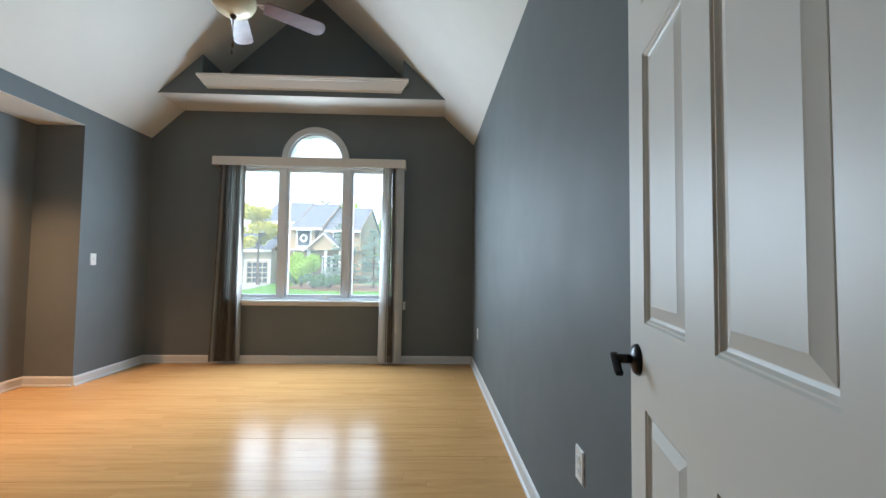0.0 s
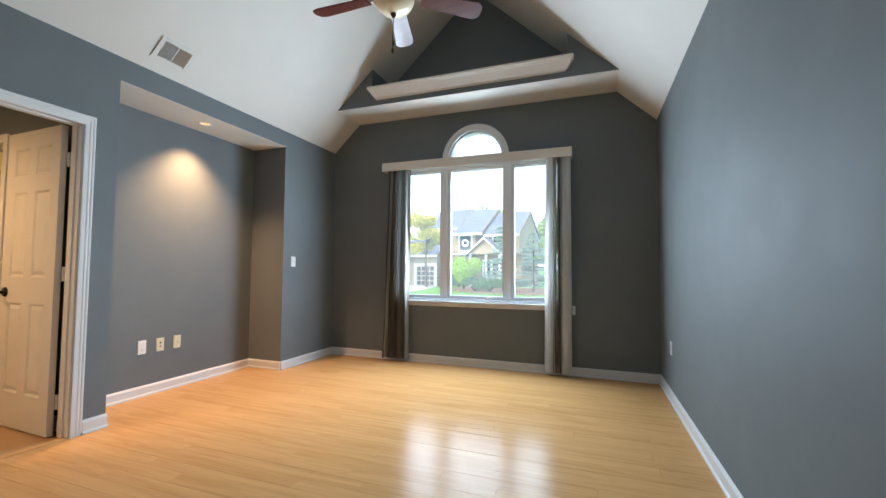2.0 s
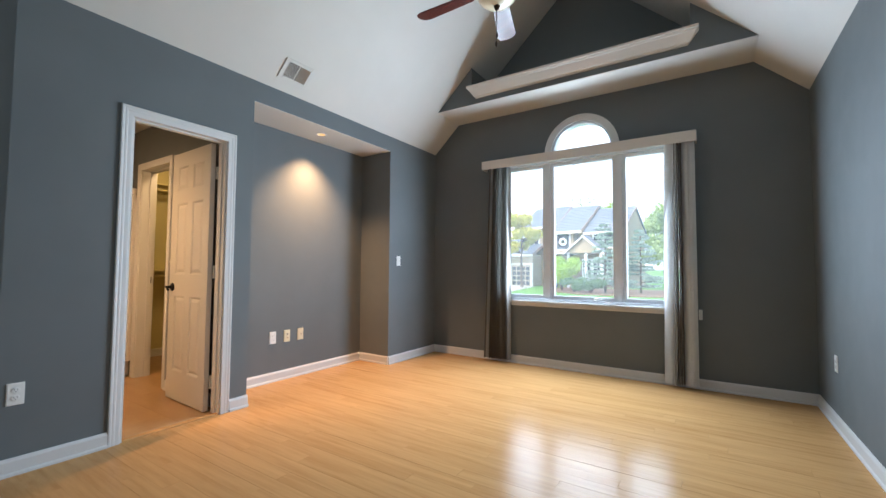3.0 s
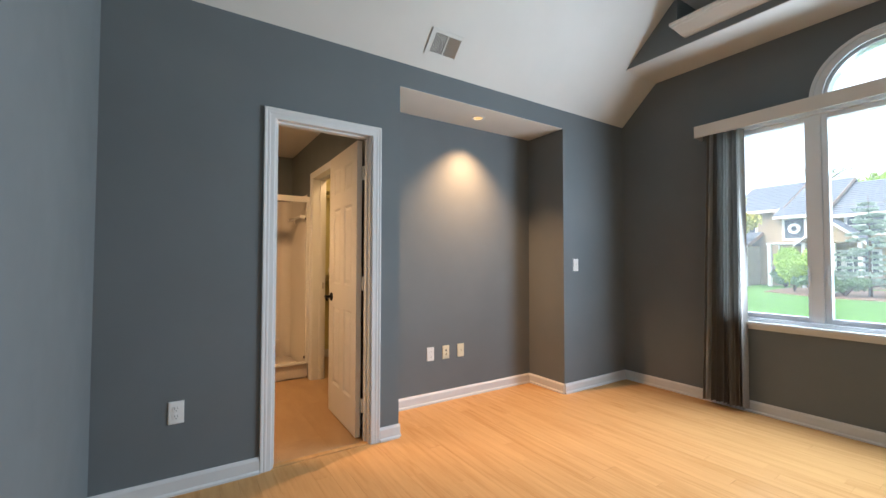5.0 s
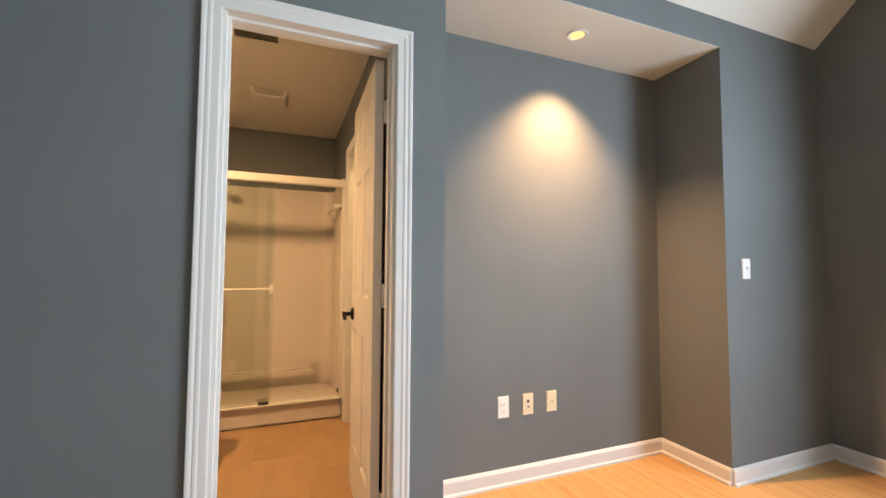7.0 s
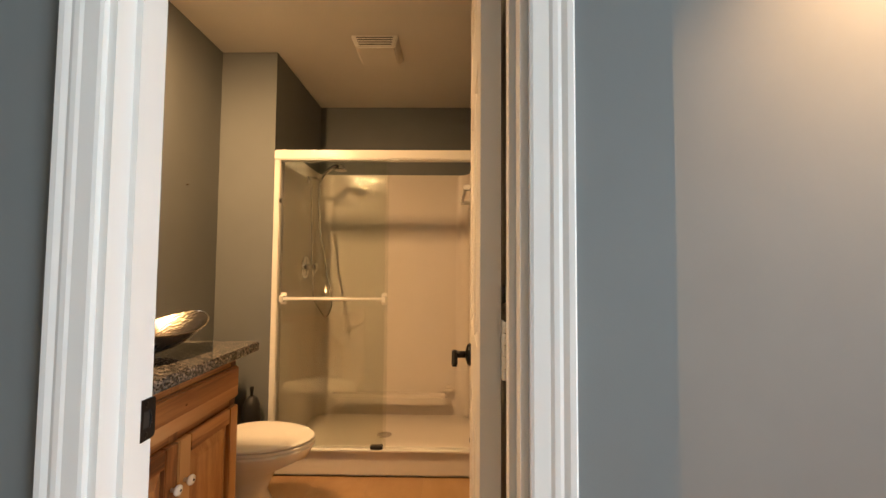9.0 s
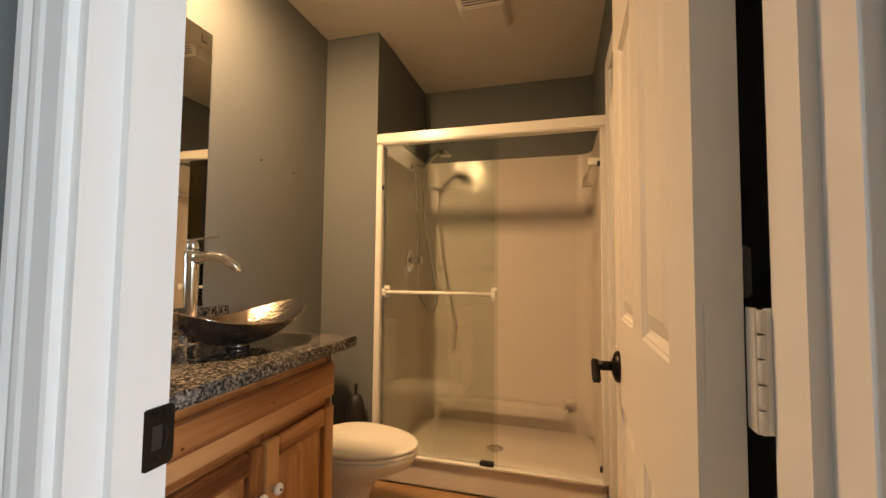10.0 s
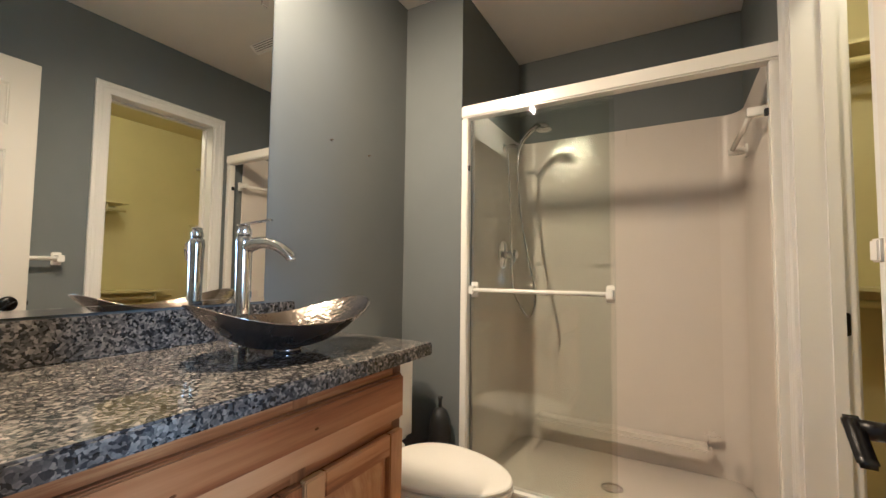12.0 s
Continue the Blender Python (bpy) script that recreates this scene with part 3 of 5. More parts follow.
        blade.to_mesh(me_)
        blade.free()
        bm.from_mesh(me_)
        bpy.data.meshes.remove(me_)
        part("lever", bm, BLACK, rose, "", True)
    bm = boxes(((w - 0.0005, t / 2 - 0.012, handle_z - 0.028), (w + 0.0015, t / 2 + 0.012, handle_z + 0.028)))
    box(bm, (w, t / 2 - 0.007, handle_z - 0.009), (w + 0.009, t / 2 + 0.007, handle_z + 0.009))
    part("latch", bm, BLACK, root)
    for hz in (0.22, 1.043, 1.80):
        bm = boxes(((-0.0012, 0.0005, hz - 0.048), (0.0005, t - 0.006, hz + 0.048)), ((-0.0012 - gap, -0.0025, hz - 0.048), (-0.0013, -0.0005, hz + 0.048)), bevel=0.0004)
        hg = part("hinge", bm, DOORW, root, "white painted butt hinge")
        for k in range(4):
            bm = bmesh.new()
            lathe(bm, [(0.0035, -0.0018), (0.0025, -0.0011)], 8, (0, 0.012 + 0.010 * (k % 2), hz - 0.03 + 0.02 * k), 'x')
            part("hinge_screw", bm, DOORW, hg)
        bm = boxes(((-0.002 - gap, -0.0215, hz - 0.048), (0.001 - gap, -0.0065, hz + 0.048)), bevel=0.0006)
        part("jamb_plate", bm, FRAMEW, hg)
        for k in range(5):
            bm = bmesh.new()
            z = hz - 0.048 + k * 0.0192
            lathe(bm, [(0.0032, z), (0.0036, z + 0.001), (0.0036, z + 0.0168), (0.0032, z + 0.0176)], 12, (-gap, -0.005, 0))
            part("knuckle", bm, DOORW, hg, "", True)
    return root


# entry door: swung right back against the side wall
door_leaf("door_entry", (0.250, 0.401, 0), 77.0, 0.76, 0.035, 0.11, 0.10, 0.935, "white six-panel interior door standing open against the wall")
# bathroom door: open at a right angle into the bathroom
door_leaf("door_bathroom", (-3.452, 2.187, 0), 178.4, 0.64, 0.035, 0.10, 0.09, 0.912, "white six-panel bathroom door open into the bathroom", 0.017)


def strike(name, at, axis):
    root = thing(name, at, 0, label="black metal strike plate let into the white door jamb", category="strike plate")
    turned = Matrix.Rotation(radians(-90 if axis == 'x' else 0), 3, 'Z')
    bm = bmesh.new()
    outline = [(0.019 * math.copysign(1, c) - 0.007 * math.copysign(1, c) + 0.007 * c, 0.033 * math.copysign(1, d) - 0.007 * math.copysign(1, d) + 0.007 * d)
               for c, d in ((math.cos(radians(a)), math.sin(radians(a))) for a in (5, 30, 60, 85, 95, 120, 150, 175, 185, 210, 240, 265, 275, 300, 330, 355))]
    prism(bm, outline, 'y', 0.0, 0.002)
    bmesh.ops.rotate(bm, verts=bm.verts, cent=(0, 0, 0), matrix=turned)
    plate_ob = part("plate", bm, BLACK, root)
    bm = bmesh.new()
    tube(bm, curve_pts([(-0.006, 0.0015, -0.014), (-0.009, 0.0025, 0.0), (-0.006, 0.0015, 0.014)], 4), 0.0016, 8)
    bmesh.ops.rotate(bm, verts=bm.verts, cent=(0, 0, 0), matrix=turned)
    part("lip", bm, BLACK, plate_ob, "", True)
    bm = boxes(((-0.004, 0.0015, -0.013), (0.008, 0.0024, 0.013)))
    bmesh.ops.rotate(bm, verts=bm.verts, cent=(0, 0, 0), matrix=turned)
    part("keep_hole", bm, RUBBER, root)
    for z in (-0.024, 0.024):
        bm = bmesh.new()
        lathe(bm, [(0.004, 0.0018), (0.0035, 0.0028), (0.001, 0.003)], 12, (0.001, 0, z), 'y')
        bmesh.ops.rotate(bm, verts=bm.verts, cent=(0, 0, 0), matrix=turned)
        part("screw", bm, BLACK, root)
    return root


strike("strike_plate", (-3.419, BD0 + J + 0.0005, 0.931), 'y')
strike("strike_plate", (CD0 + J + 0.0005, BY1 + 0.092, 0.945), 'x')


# ---- window ----
win = thing("window_1", (WC, YW, 0), 0, label="white vinyl triple casement window with arched transom light", category="window", kind="structure")
FY0, FY1 = 0.045, 0.115
part("window_frame", boxes(((-WHW, FY0 - 0.04, WZ0), (-WHW + 0.03, FY1, WZ1)), ((WHW - 0.03, FY0 - 0.04, WZ0), (WHW, FY1, WZ1)), ((-WHW + 0.03, FY0 - 0.04, WZ1 - 0.03), (WHW - 0.03, FY1, WZ1)), ((-WHW + 0.03, FY0 - 0.04, WZ0), (WHW - 0.03, FY1, WZ0 + 0.03)), ((-0.405, FY0 - 0.02, WZ0 + 0.03), (-0.345, FY1, WZ1 - 0.03)), ((0.345, FY0 - 0.02, WZ0 + 0.03), (0.405, FY1, WZ1 - 0.03)), bevel=0.003), VINYL, win)
for a, b in ((-0.935, -0.405), (-0.345, 0.345), (0.405, 0.935)):
    z0, z1, f = WZ0 + 0.03, WZ1 - 0.03, 0.035
    part("sash", boxes(((a, FY0, z0), (a + f, FY1 - 0.01, z1)), ((b - f, FY0, z0), (b, FY1 - 0.01, z1)), ((a + f, FY0, z0), (b - f, FY1 - 0.01, z0 + f)), ((a + f, FY0, z1 - f), (b - f, FY1 - 0.01, z1)), bevel=0.004), VINYL, win)
    part("pane", boxes(((a + f, 0.075, z0 + f), (b - f, 0.079, z1 - f))), GLASS, win)
bm = bmesh.new()
tube(bm, [(0.13, FY0 - 0.01, WZ0 + 0.045), (0.13, FY0 - 0.035, WZ0 + 0.05), (0.20, FY0 - 0.04, WZ0 + 0.048)], 0.007, 8)
lathe(bm, [(0.02, WZ0 + 0.03), (0.018, WZ0 + 0.05)], 14, (0.13, FY0 - 0.012, 0))
part("crank_handle", bm, FRAMEW, win, "folding window crank")
for sx in (-0.425, -0.325):
    bm = bmesh.new()
    tube(bm, [(sx, FY0 - 0.012, 1.02), (sx, FY0 - 0.02, 1.10), (sx, FY0 - 0.008, 1.16)], 0.007, 8)
    part("sash_lock", bm, VINYL, win)
part("window_sill", boxes(((-WHW - 0.04, -0.045, WZ0 - 0.025), (WHW + 0.04, 0.0, WZ0)), ((-WHW, 0.0, WZ0 - 0.02), (WHW, 0.01, WZ0)), ((-WHW - 0.02, -0.016, WZ0 - 0.06), (WHW + 0.02, 0.0, WZ0 - 0.025)), bevel=0.004), WHITE, win)


def half_ring(r0, r1, y0, y1, z):
    bm = bmesh.new()
    n = 28
    q = []
    for i in range(n + 1):
        a = math.pi * i / n
        q.append([bm.verts.new((r * math.cos(a), y, z + r * math.sin(a))) for r, y in ((r0, y0), (r1, y0), (r1, y1), (r0, y1))])
    for a, b in zip(q, q[1:]):
        for k in range(4):
            bm.faces.new((a[k], a[(k + 1) % 4], b[(k + 1) % 4], b[k]))
    bm.faces.new(q[0])
    bm.faces.new(q[-1][::-1])
    return bm


part("arch_casing", half_ring(AR - 0.004, AR + 0.066, -0.018, 0.0, AZ), WHITE, win)
part("arch_bead", half_ring(AR + 0.042, AR + 0.066, -0.026, -0.018, AZ), WHITE, win)
part("arch_frame", half_ring(AR - 0.022, AR, 0.02, 0.115, AZ), VINYL, win)
bm = boxes(((-AR, 0.0, AZ), (AR, 0.115, AZ + 0.035)))
part("arch_rail", bm, VINYL, win)
bm = bmesh.new()
prism(bm, [((AR - 0.015) * math.cos(math.pi * i / 24), AZ + 0.01 + (AR - 0.015) * math.sin(math.pi * i / 24)) for i in range(25)], 'y', 0.075, 0.079)
part("arch_pane", bm, GLASS, win)

# daylight of the open sky, in and behind each light of the window
LIGHTS = [(-0.77, -0.44, 0.82, 2.23, -0.06, 0.62, 13.2), (-0.31, 0.31, 0.82, 2.23, -0.06, 0.62, 13.2), (0.44, 0.77, 0.82, 2.23, -0.06, 0.62, 13.2), (-0.22, 0.22, 2.41, 2.60, 0.10, 0.4, 9.0),
          (-0.90, -0.44, 0.79, 2.23, 0.145, 0.4, 4.5), (-0.31, 0.31, 0.79, 2.23, 0.145, 0.4, 4.5), (0.44, 0.90, 0.79, 2.23, 0.145, 0.4, 4.5)]
for a, b, z0, z1, dy, drop, watts in LIGHTS:
    al = bpy.data.lights.new("window_daylight", 'AREA')
    al.shape, al.size, al.size_y = 'RECTANGLE', b - a, z1 - z0
    al.energy, al.color = watts * (b - a) * (z1 - z0), (0.80, 0.91, 1.0)
    new("window_daylight", al).matrix_world = look((WC + (a + b) / 2, YW + dy, (z0 + z1) / 2), (WC + (a + b) / 2, 0, (z0 + z1) / 2 - drop))

# vertical blind: valance, head rail, two stacks of vanes
bl = thing("vertical_blind", (WC, YW, 0), 0, label="grey vertical blind drawn to both sides under a beige valance", category="blind")
V0, V1, VY = -2.565 - WC, -0.372 - WC, -0.135
part("valance", boxes(((V0, VY, 2.262), (V1, VY + 0.012, 2.362)), ((V0, VY + 0.012, 2.262), (V0 + 0.012, -0.001, 2.362)), ((V1 - 0.012, VY + 0.012, 2.262), (V1, -0.001, 2.362)), ((V0 + 0.012, VY + 0.012, 2.352), (V1 - 0.012, -0.001, 2.362)), bevel=0.002), VALANCE, bl)
part("head_rail", boxes(((V0 + 0.02, -0.095, 2.285), (V1 - 0.02, -0.05, 2.325)), bevel=0.003), FRAMEW, bl)


def vane_mesh(mat):
    bm = bmesh.new()
    w, n, th = 0.089, 6, 0.0016
    pts = []
    for i in range(n + 1):
        u = -w / 2 + w * i / n
        pts.append((u, 0.010 * (1 - (2 * u / w) ** 2)))
    prism(bm, pts + [(u, v + th) for u, v in reversed(pts)], 'z', 0.035, 2.275)
    bmesh.ops.recalc_face_normals(bm, faces=bm.faces)
    me = bpy.data.meshes.new("vane")
    bm.to_mesh(me)
    bm.free()
    me.materials.append(mat)
    return me


vane_shaded, vane_lit = vane_mesh(VANE), vane_mesh(VANE_LIT)
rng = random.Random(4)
# pale vanes carry window light in their colour, dark ones shade
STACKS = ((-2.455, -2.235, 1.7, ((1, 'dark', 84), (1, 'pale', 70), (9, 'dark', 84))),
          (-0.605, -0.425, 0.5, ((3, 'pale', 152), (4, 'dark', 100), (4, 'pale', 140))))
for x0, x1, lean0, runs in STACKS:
    vanes = [(vane_lit if tone == 'pale' else vane_shaded, turn) for count, tone, turn in runs for k in range(count)]
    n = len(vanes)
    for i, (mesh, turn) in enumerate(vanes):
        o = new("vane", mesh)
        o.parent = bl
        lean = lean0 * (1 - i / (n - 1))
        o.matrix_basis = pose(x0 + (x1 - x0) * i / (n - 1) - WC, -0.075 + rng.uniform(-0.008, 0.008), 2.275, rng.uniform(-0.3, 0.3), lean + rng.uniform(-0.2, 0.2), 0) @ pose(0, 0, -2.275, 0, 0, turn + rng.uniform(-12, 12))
bm = bmesh.new()
tube(bm, [(V1 - 0.035, -0.03, 2.28), (V1 - 0.03, -0.02, 0.72)], 0.0025, 6)
tube(bm, [(V1 - 0.02, -0.03, 2.28), (V1 - 0.018, -0.02, 0.72)], 0.0025, 6)
part("cord", bm, FRAMEW, bl)
part("cord_tensioner", boxes(((-0.385 - WC, -0.022, 0.625), (-0.355 - WC, 0.0, 0.72)), bevel=0.004), PLATE, bl, "white cord tensioner fixed to the wall")

# ---- ceiling fan ----
fan = thing("ceiling_fan", (-1.435, 2.93, 0), 0, label="ceiling fan with dark cherry blades and a cream glass bowl light", category="ceiling fan")
bm = bmesh.new()
tube(bm, [(0, 0, 3.15), (0, 0, slope(-1.435) - 0.03)], 0.013, 14)
part("downrod", bm, NICKEL, fan, "", True)
bm = bmesh.new()
lathe(bm, [(0.02, 4.20), (0.05, 4.22), (0.07, 4.27), (0.075, 4.34)], 24)
part("canopy", bm, NICKEL, fan, "", True)
bm = bmesh.new()
lathe(bm, [(0.05, 2.945), (0.09, 2.955), (0.125, 2.985), (0.13, 3.04), (0.11, 3.09), (0.06, 3.12), (0.025, 3.16)], 32)
part("motor_housing", bm, NICKEL, fan, "", True)
bm = bmesh.new()
lathe(bm, [(0.012, 2.812), (0.05, 2.818), (0.09, 2.835), (0.12, 2.862), (0.138, 2.895), (0.143, 2.93), (0.136, 2.935), (0.05, 2.945)], 36)
bowl_ob = part("bowl_shade", bm, CREAM, fan, "cream alabaster glass bowl shade", True)
bm = bmesh.new()
lathe(bm, [(0.004, 2.785), (0.012, 2.79), (0.016, 2.80), (0.022, 2.812), (0.012, 2.822)], 18)
part("finial", bm, NICKEL, bowl_ob, "", True)
for k, (cx, cy, zb) in enumerate(((0.004, -0.006, 2.60), (-0.006, 0.004, 2.555))):
    bm = bmesh.new()
    tube(bm, [(cx, cy, 2.80), (cx, cy, zb + 0.03)], 0.0018, 6)
    lathe(bm, [(0.002, zb - 0.012), (0.007, zb - 0.004), (0.008, zb + 0.012), (0.004, zb + 0.028), (0.002, zb + 0.034)], 12, (cx, cy, 0))
    part("pull_chain", bm, NICKEL, fan, "pull chain with dark wooden knob", True)
for ang in (108, 36, 180, 252, 324):
    rot = Matrix.Rotation(radians(ang), 4, 'Z') @ Matrix.Translation((0, 0, 2.945)) @ Matrix.Rotation(radians(-13), 4, 'X')
    bm = bmesh.new()
    out = [(0.20, -0.055), (0.58, -0.072), (0.618, -0.055), (0.632, -0.02), (0.632, 0.02), (0.618, 0.055), (0.58, 0.072), (0.20, 0.055)]
    prism(bm, out, 'z', -0.004, 0.004)
    bmesh.ops.transform(bm, matrix=rot, verts=bm.verts)
    b_ob = part("blade", bm, FANWOOD, fan)
    bm = bmesh.new()
    prism(bm, [(0.10, -0.018), (0.16, -0.014), (0.22, -0.04), (0.27, -0.03), (0.285, 0), (0.27, 0.03), (0.22, 0.04), (0.16, 0.014), (0.10, 0.018)], 'z', 0.0045, 0.010)
    bmesh.ops.transform(bm, matrix=rot, verts=bm.verts)
    part("blade_arm", bm, NICKEL, b_ob)

# ---- wall plates, recessed light, register ----


def plate(name, at, rz, style, label, mat=PLATE, cat="outlet"):
    """A cover plate; its back lies on y = 0 and it looks along -y."""
    root = thing(name, at, rz, label=label, category=cat, group="wall plates")
    bm = boxes(((-0.035, -0.006, -0.057), (0.035, 0.0, 0.057)))
    bmesh.ops.bevel(bm, geom=[e for e in bm.edges if all(v.co.y < -0.003 for v in e.verts)], offset=0.004, segments=2, affect='EDGES')
    part("cover_plate", bm, mat, root)
    if style == "duplex":
        for z in (-0.020, 0.020):
            bm = bmesh.new()
            lathe(bm, [(0.0165, -0.006), (0.0165, -0.0085), (0.015, -0.009)], 20, (0, 0, z), 'y', 1.0, 0.85)
            r = part("receptacle", bm, mat, root)
            part("slots", boxes(((-0.0075, -0.0095, z - 0.001), (-0.0055, -0.0088, z + 0.008)), ((0.0055, -0.0095, z), (0.0075, -0.0088, z + 0.007)), ((-0.002, -0.0095, z - 0.010), (0.002, -0.0088, z - 0.006))), SLOT, r)
    elif style == "switch":
        part("rocker", boxes(((-0.005, -0.016, -0.004), (0.005, -0.006, 0.012)), bevel=0.002), mat, root)
    elif style == "jack":
        for z in (-0.016, 0.016):
            bm = bmesh.new()
            lathe(bm, [(0.008, -0.006), (0.007, -0.010), (0.004, -0.012)], 14, (0, 0, z), 'y')
            part("jack", bm, SLOT if z > 0 else CHROME, root)
    else:
        bm = bmesh.new()
        lathe(bm, [(0.006, -0.006), (0.005, -0.014), (0.003, -0.015)], 12, (0, 0, 0), 'y')
        part("jack", bm, CHROME, root)
    for z in (-0.044, 0.044) if style != "duplex" else (0.0,):
        bm = bmesh.new()
        lathe(bm, [(0.003, -0.006), (0.0025, -0.0072)], 10, (0, 0, z), 'y')
        part("screw", bm, mat, root)
    return root


plate("outlet", (XL, 1.141, 0.415), 90, "duplex", "white duplex wall outlet low on the grey wall")
plate("outlet", (NX, 2.933, 0.412), 90, "duplex", "white duplex wall outlet in the niche")
plate("phone_jack", (NX, 3.088, 0.412), 90, "jack", "ivory cover plate with two jacks in the niche", IVORY, "wall plate")
plate("cable_jack", (NX, 3.244, 0.412), 90, "coax", "ivory cable outlet cover plate in the niche", IVORY, "wall plate")
plate("light_switch", (XL, 4.247, 1.163), 90, "switch", "white toggle light switch on the grey wall", PLATE, "switch")
plate("outlet", (XR, 1.585, 0.47), -90, "duplex", "white duplex wall outlet above the white baseboard")
plate("outlet", (XR, 4.44, 0.44), -90, "duplex", "white duplex wall outlet near the corner")

can = thing("recessed_light", (-3.533, 3.258, NZ), 0, label="small recessed ceiling light, lit warm, in the niche soffit", category="ceiling light")
bm = bmesh.new()
q = []
for i in range(32):
    a = 2 * math.pi * i / 32
    q.append([bm.verts.new((r * math.cos(a), r * math.sin(a), z)) for r, z in ((0.058, -0.005), (0.056, -0.009), (0.044, -0.008), (0.041, -0.003), (0.041, 0.0), (0.058, 0.0))])
for i in range(32):
    for k in range(6):
        bm.faces.new((q[i][k], q[i][(k + 1) % 6], q[(i + 1) % 32][(k + 1) % 6], q[(i + 1) % 32][k]))
part("trim_ring", bm, WHITE, can, "", True)
bm = bmesh.new()
lathe(bm, [(0.040, -0.0052), (0.040, -0.0045)], 24)
part("bulb", bm, CANGLOW, can, "glowing warm reflector bulb")
spot = bpy.data.lights.new("niche_spot", 'SPOT')
spot.energy, spot.color, spot.spot_size, spot.spot_blend, spot.shadow_soft_size = 52, (1.0, 0.55, 0.25), radians(106), 1.0, 0.03
new("niche_spot", spot).matrix_world = look((-3.53, 3.258, NZ - 0.02), (-3.48, 3.258, 0.0))

# ceiling register on the slope
th = math.atan(PITCH)
reg = thing("air_register", (-3.185, 2.68, slope(-3.185)), 0, label="white metal air register set in the sloping ceiling", category="vent")
reg.matrix_world = Matrix.Translation((-3.185, 2.695, slope(-3.185) - 0.001)) @ Matrix.Rotation(-th, 4, 'Y')
part("register_frame", boxes(((-0.09, -0.14, -0.008), (0.09, -0.105, 0)), ((-0.09, 0.105, -0.008), (0.09, 0.14, 0)), ((-0.09, -0.105, -0.008), (-0.065, 0.105, 0)), ((0.065, -0.105, -0.008), (0.09, 0.105, 0)), ((-0.065, -0.006, -0.008), (0.065, 0.006, 0)), bevel=0.002), CEIL, reg)
part("duct", boxes(((-0.065, -0.105, -0.002), (0.065, 0.105, -0.0005))), SLOT, reg)
for half, n, tilt in ((-1, 9, 40), (1, 9, -40)):
    for i in range(n):
        bm = boxes(((-0.064, -0.0055, -0.0006), (0.064, 0.0055, 0.0006)))
        bmesh.ops.rotate(bm, verts=bm.verts, cent=(0, 0, 0), matrix=Matrix.Rotation(radians(tilt), 3, 'X'))
        bmesh.ops.translate(bm, verts=bm.verts, vec=(0, half * (0.012 + 0.0105 * (i + 0.5)), -0.006))
        part("louvre", bm, CEIL, reg)


# ---- bathroom things ----
def raised_front(name, x0, x1, z0, z1, y, parent, frame_w=0.055):
    """A framed cabinet door: two stiles, two rails, a raised panel."""
    d = part(name, boxes(((x0 + 0.004, y - 0.012, z0 + 0.004), (x1 - 0.004, y - 0.010, z1 - 0.004))), HICKORY, parent)
    for a, b in ((x0, x0 + frame_w), (x1 - frame_w, x1)):
        part("stile", boxes(((a, y - 0.010, z0), (b, y + 0.010, z1)), bevel=0.003), HICKORY_V, d)
    for a, b in ((z0, z0 + frame_w), (z1 - frame_w, z1)):
        part("rail", boxes(((x0 + frame_w, y - 0.010, a), (x1 - frame_w, y + 0.0095, b)), bevel=0.003), HICKORY, d)
    bm = bmesh.new()
    lp = []
    a0, a1, c0, c1 = x0 + frame_w, x1 - frame_w, z0 + frame_w, z1 - frame_w
    for ins, yy in ((0.002, y - 0.004), (0.010, y - 0.002), (0.035, y + 0.007), (0.038, y + 0.0075)):
        lp.append([bm.verts.new(q) for q in ((a0 + ins, yy, c0 + ins), (a1 - ins, yy, c0 + ins), (a1 - ins, yy, c1 - ins), (a0 + ins, yy, c1 - ins))])
    for p, q in zip(lp, lp[1:]):
        for k in range(4):
            bm.faces.new((p[k], p[(k + 1) % 4], q[(k + 1) % 4], q[k]))
    bm.faces.new(lp[-1])
    bm.faces.new(lp[0][::-1])
    part("raised_panel", bm, HICKORY_V, d)
    return d


VX0, VX1, VF = -4.345, -3.462, 1.278
van = thing("vanity_cabinet", ((VX0 + VX1) / 2, 1.02, 0), 0, label="hickory vanity cabinet with raised-panel doors under a granite top", category="cabinet")
cx = (VX0 + VX1) / 2
hw = (VX1 - VX0) / 2
f = VF - 1.02
part("body", boxes(((-hw, -0.25, 0.10), (-hw + 0.018, f - 0.019, 0.835)), ((hw - 0.018, -0.25, 0.10), (hw, f - 0.019, 0.835)), ((-hw + 0.018, -0.25, 0.10), (hw - 0.018, f - 0.019, 0.118)), ((-hw + 0.018, -0.25, 0.118), (hw - 0.018, -0.24, 0.835)), ((-hw + 0.002, -0.25, 0), (hw - 0.002, f - 0.075, 0.10))), HICKORY_V, van)
for a, b in ((-hw, -hw + 0.035), (hw - 0.035, hw), (-0.02 - 0.09, 0.02 - 0.09)):
    part("frame_stile", boxes(((a, f - 0.019, 0.10), (b, f, 0.835)), bevel=0.001), HICKORY_V, van)
for a, b in ((0.10, 0.135), (0.655, 0.69), (0.795, 0.835)):
    part("frame_rail", boxes(((-hw + 0.035, f - 0.0185, a), (hw - 0.035, f - 0.0005, b)), bevel=0.001), HICKORY, van)
df = part("drawer_front", boxes(((-hw + 0.014, f, 0.685), (hw - 0.014, f + 0.012, 0.798))), HICKORY_HEART, van, "wide false drawer front glued up of dark and pale boards")
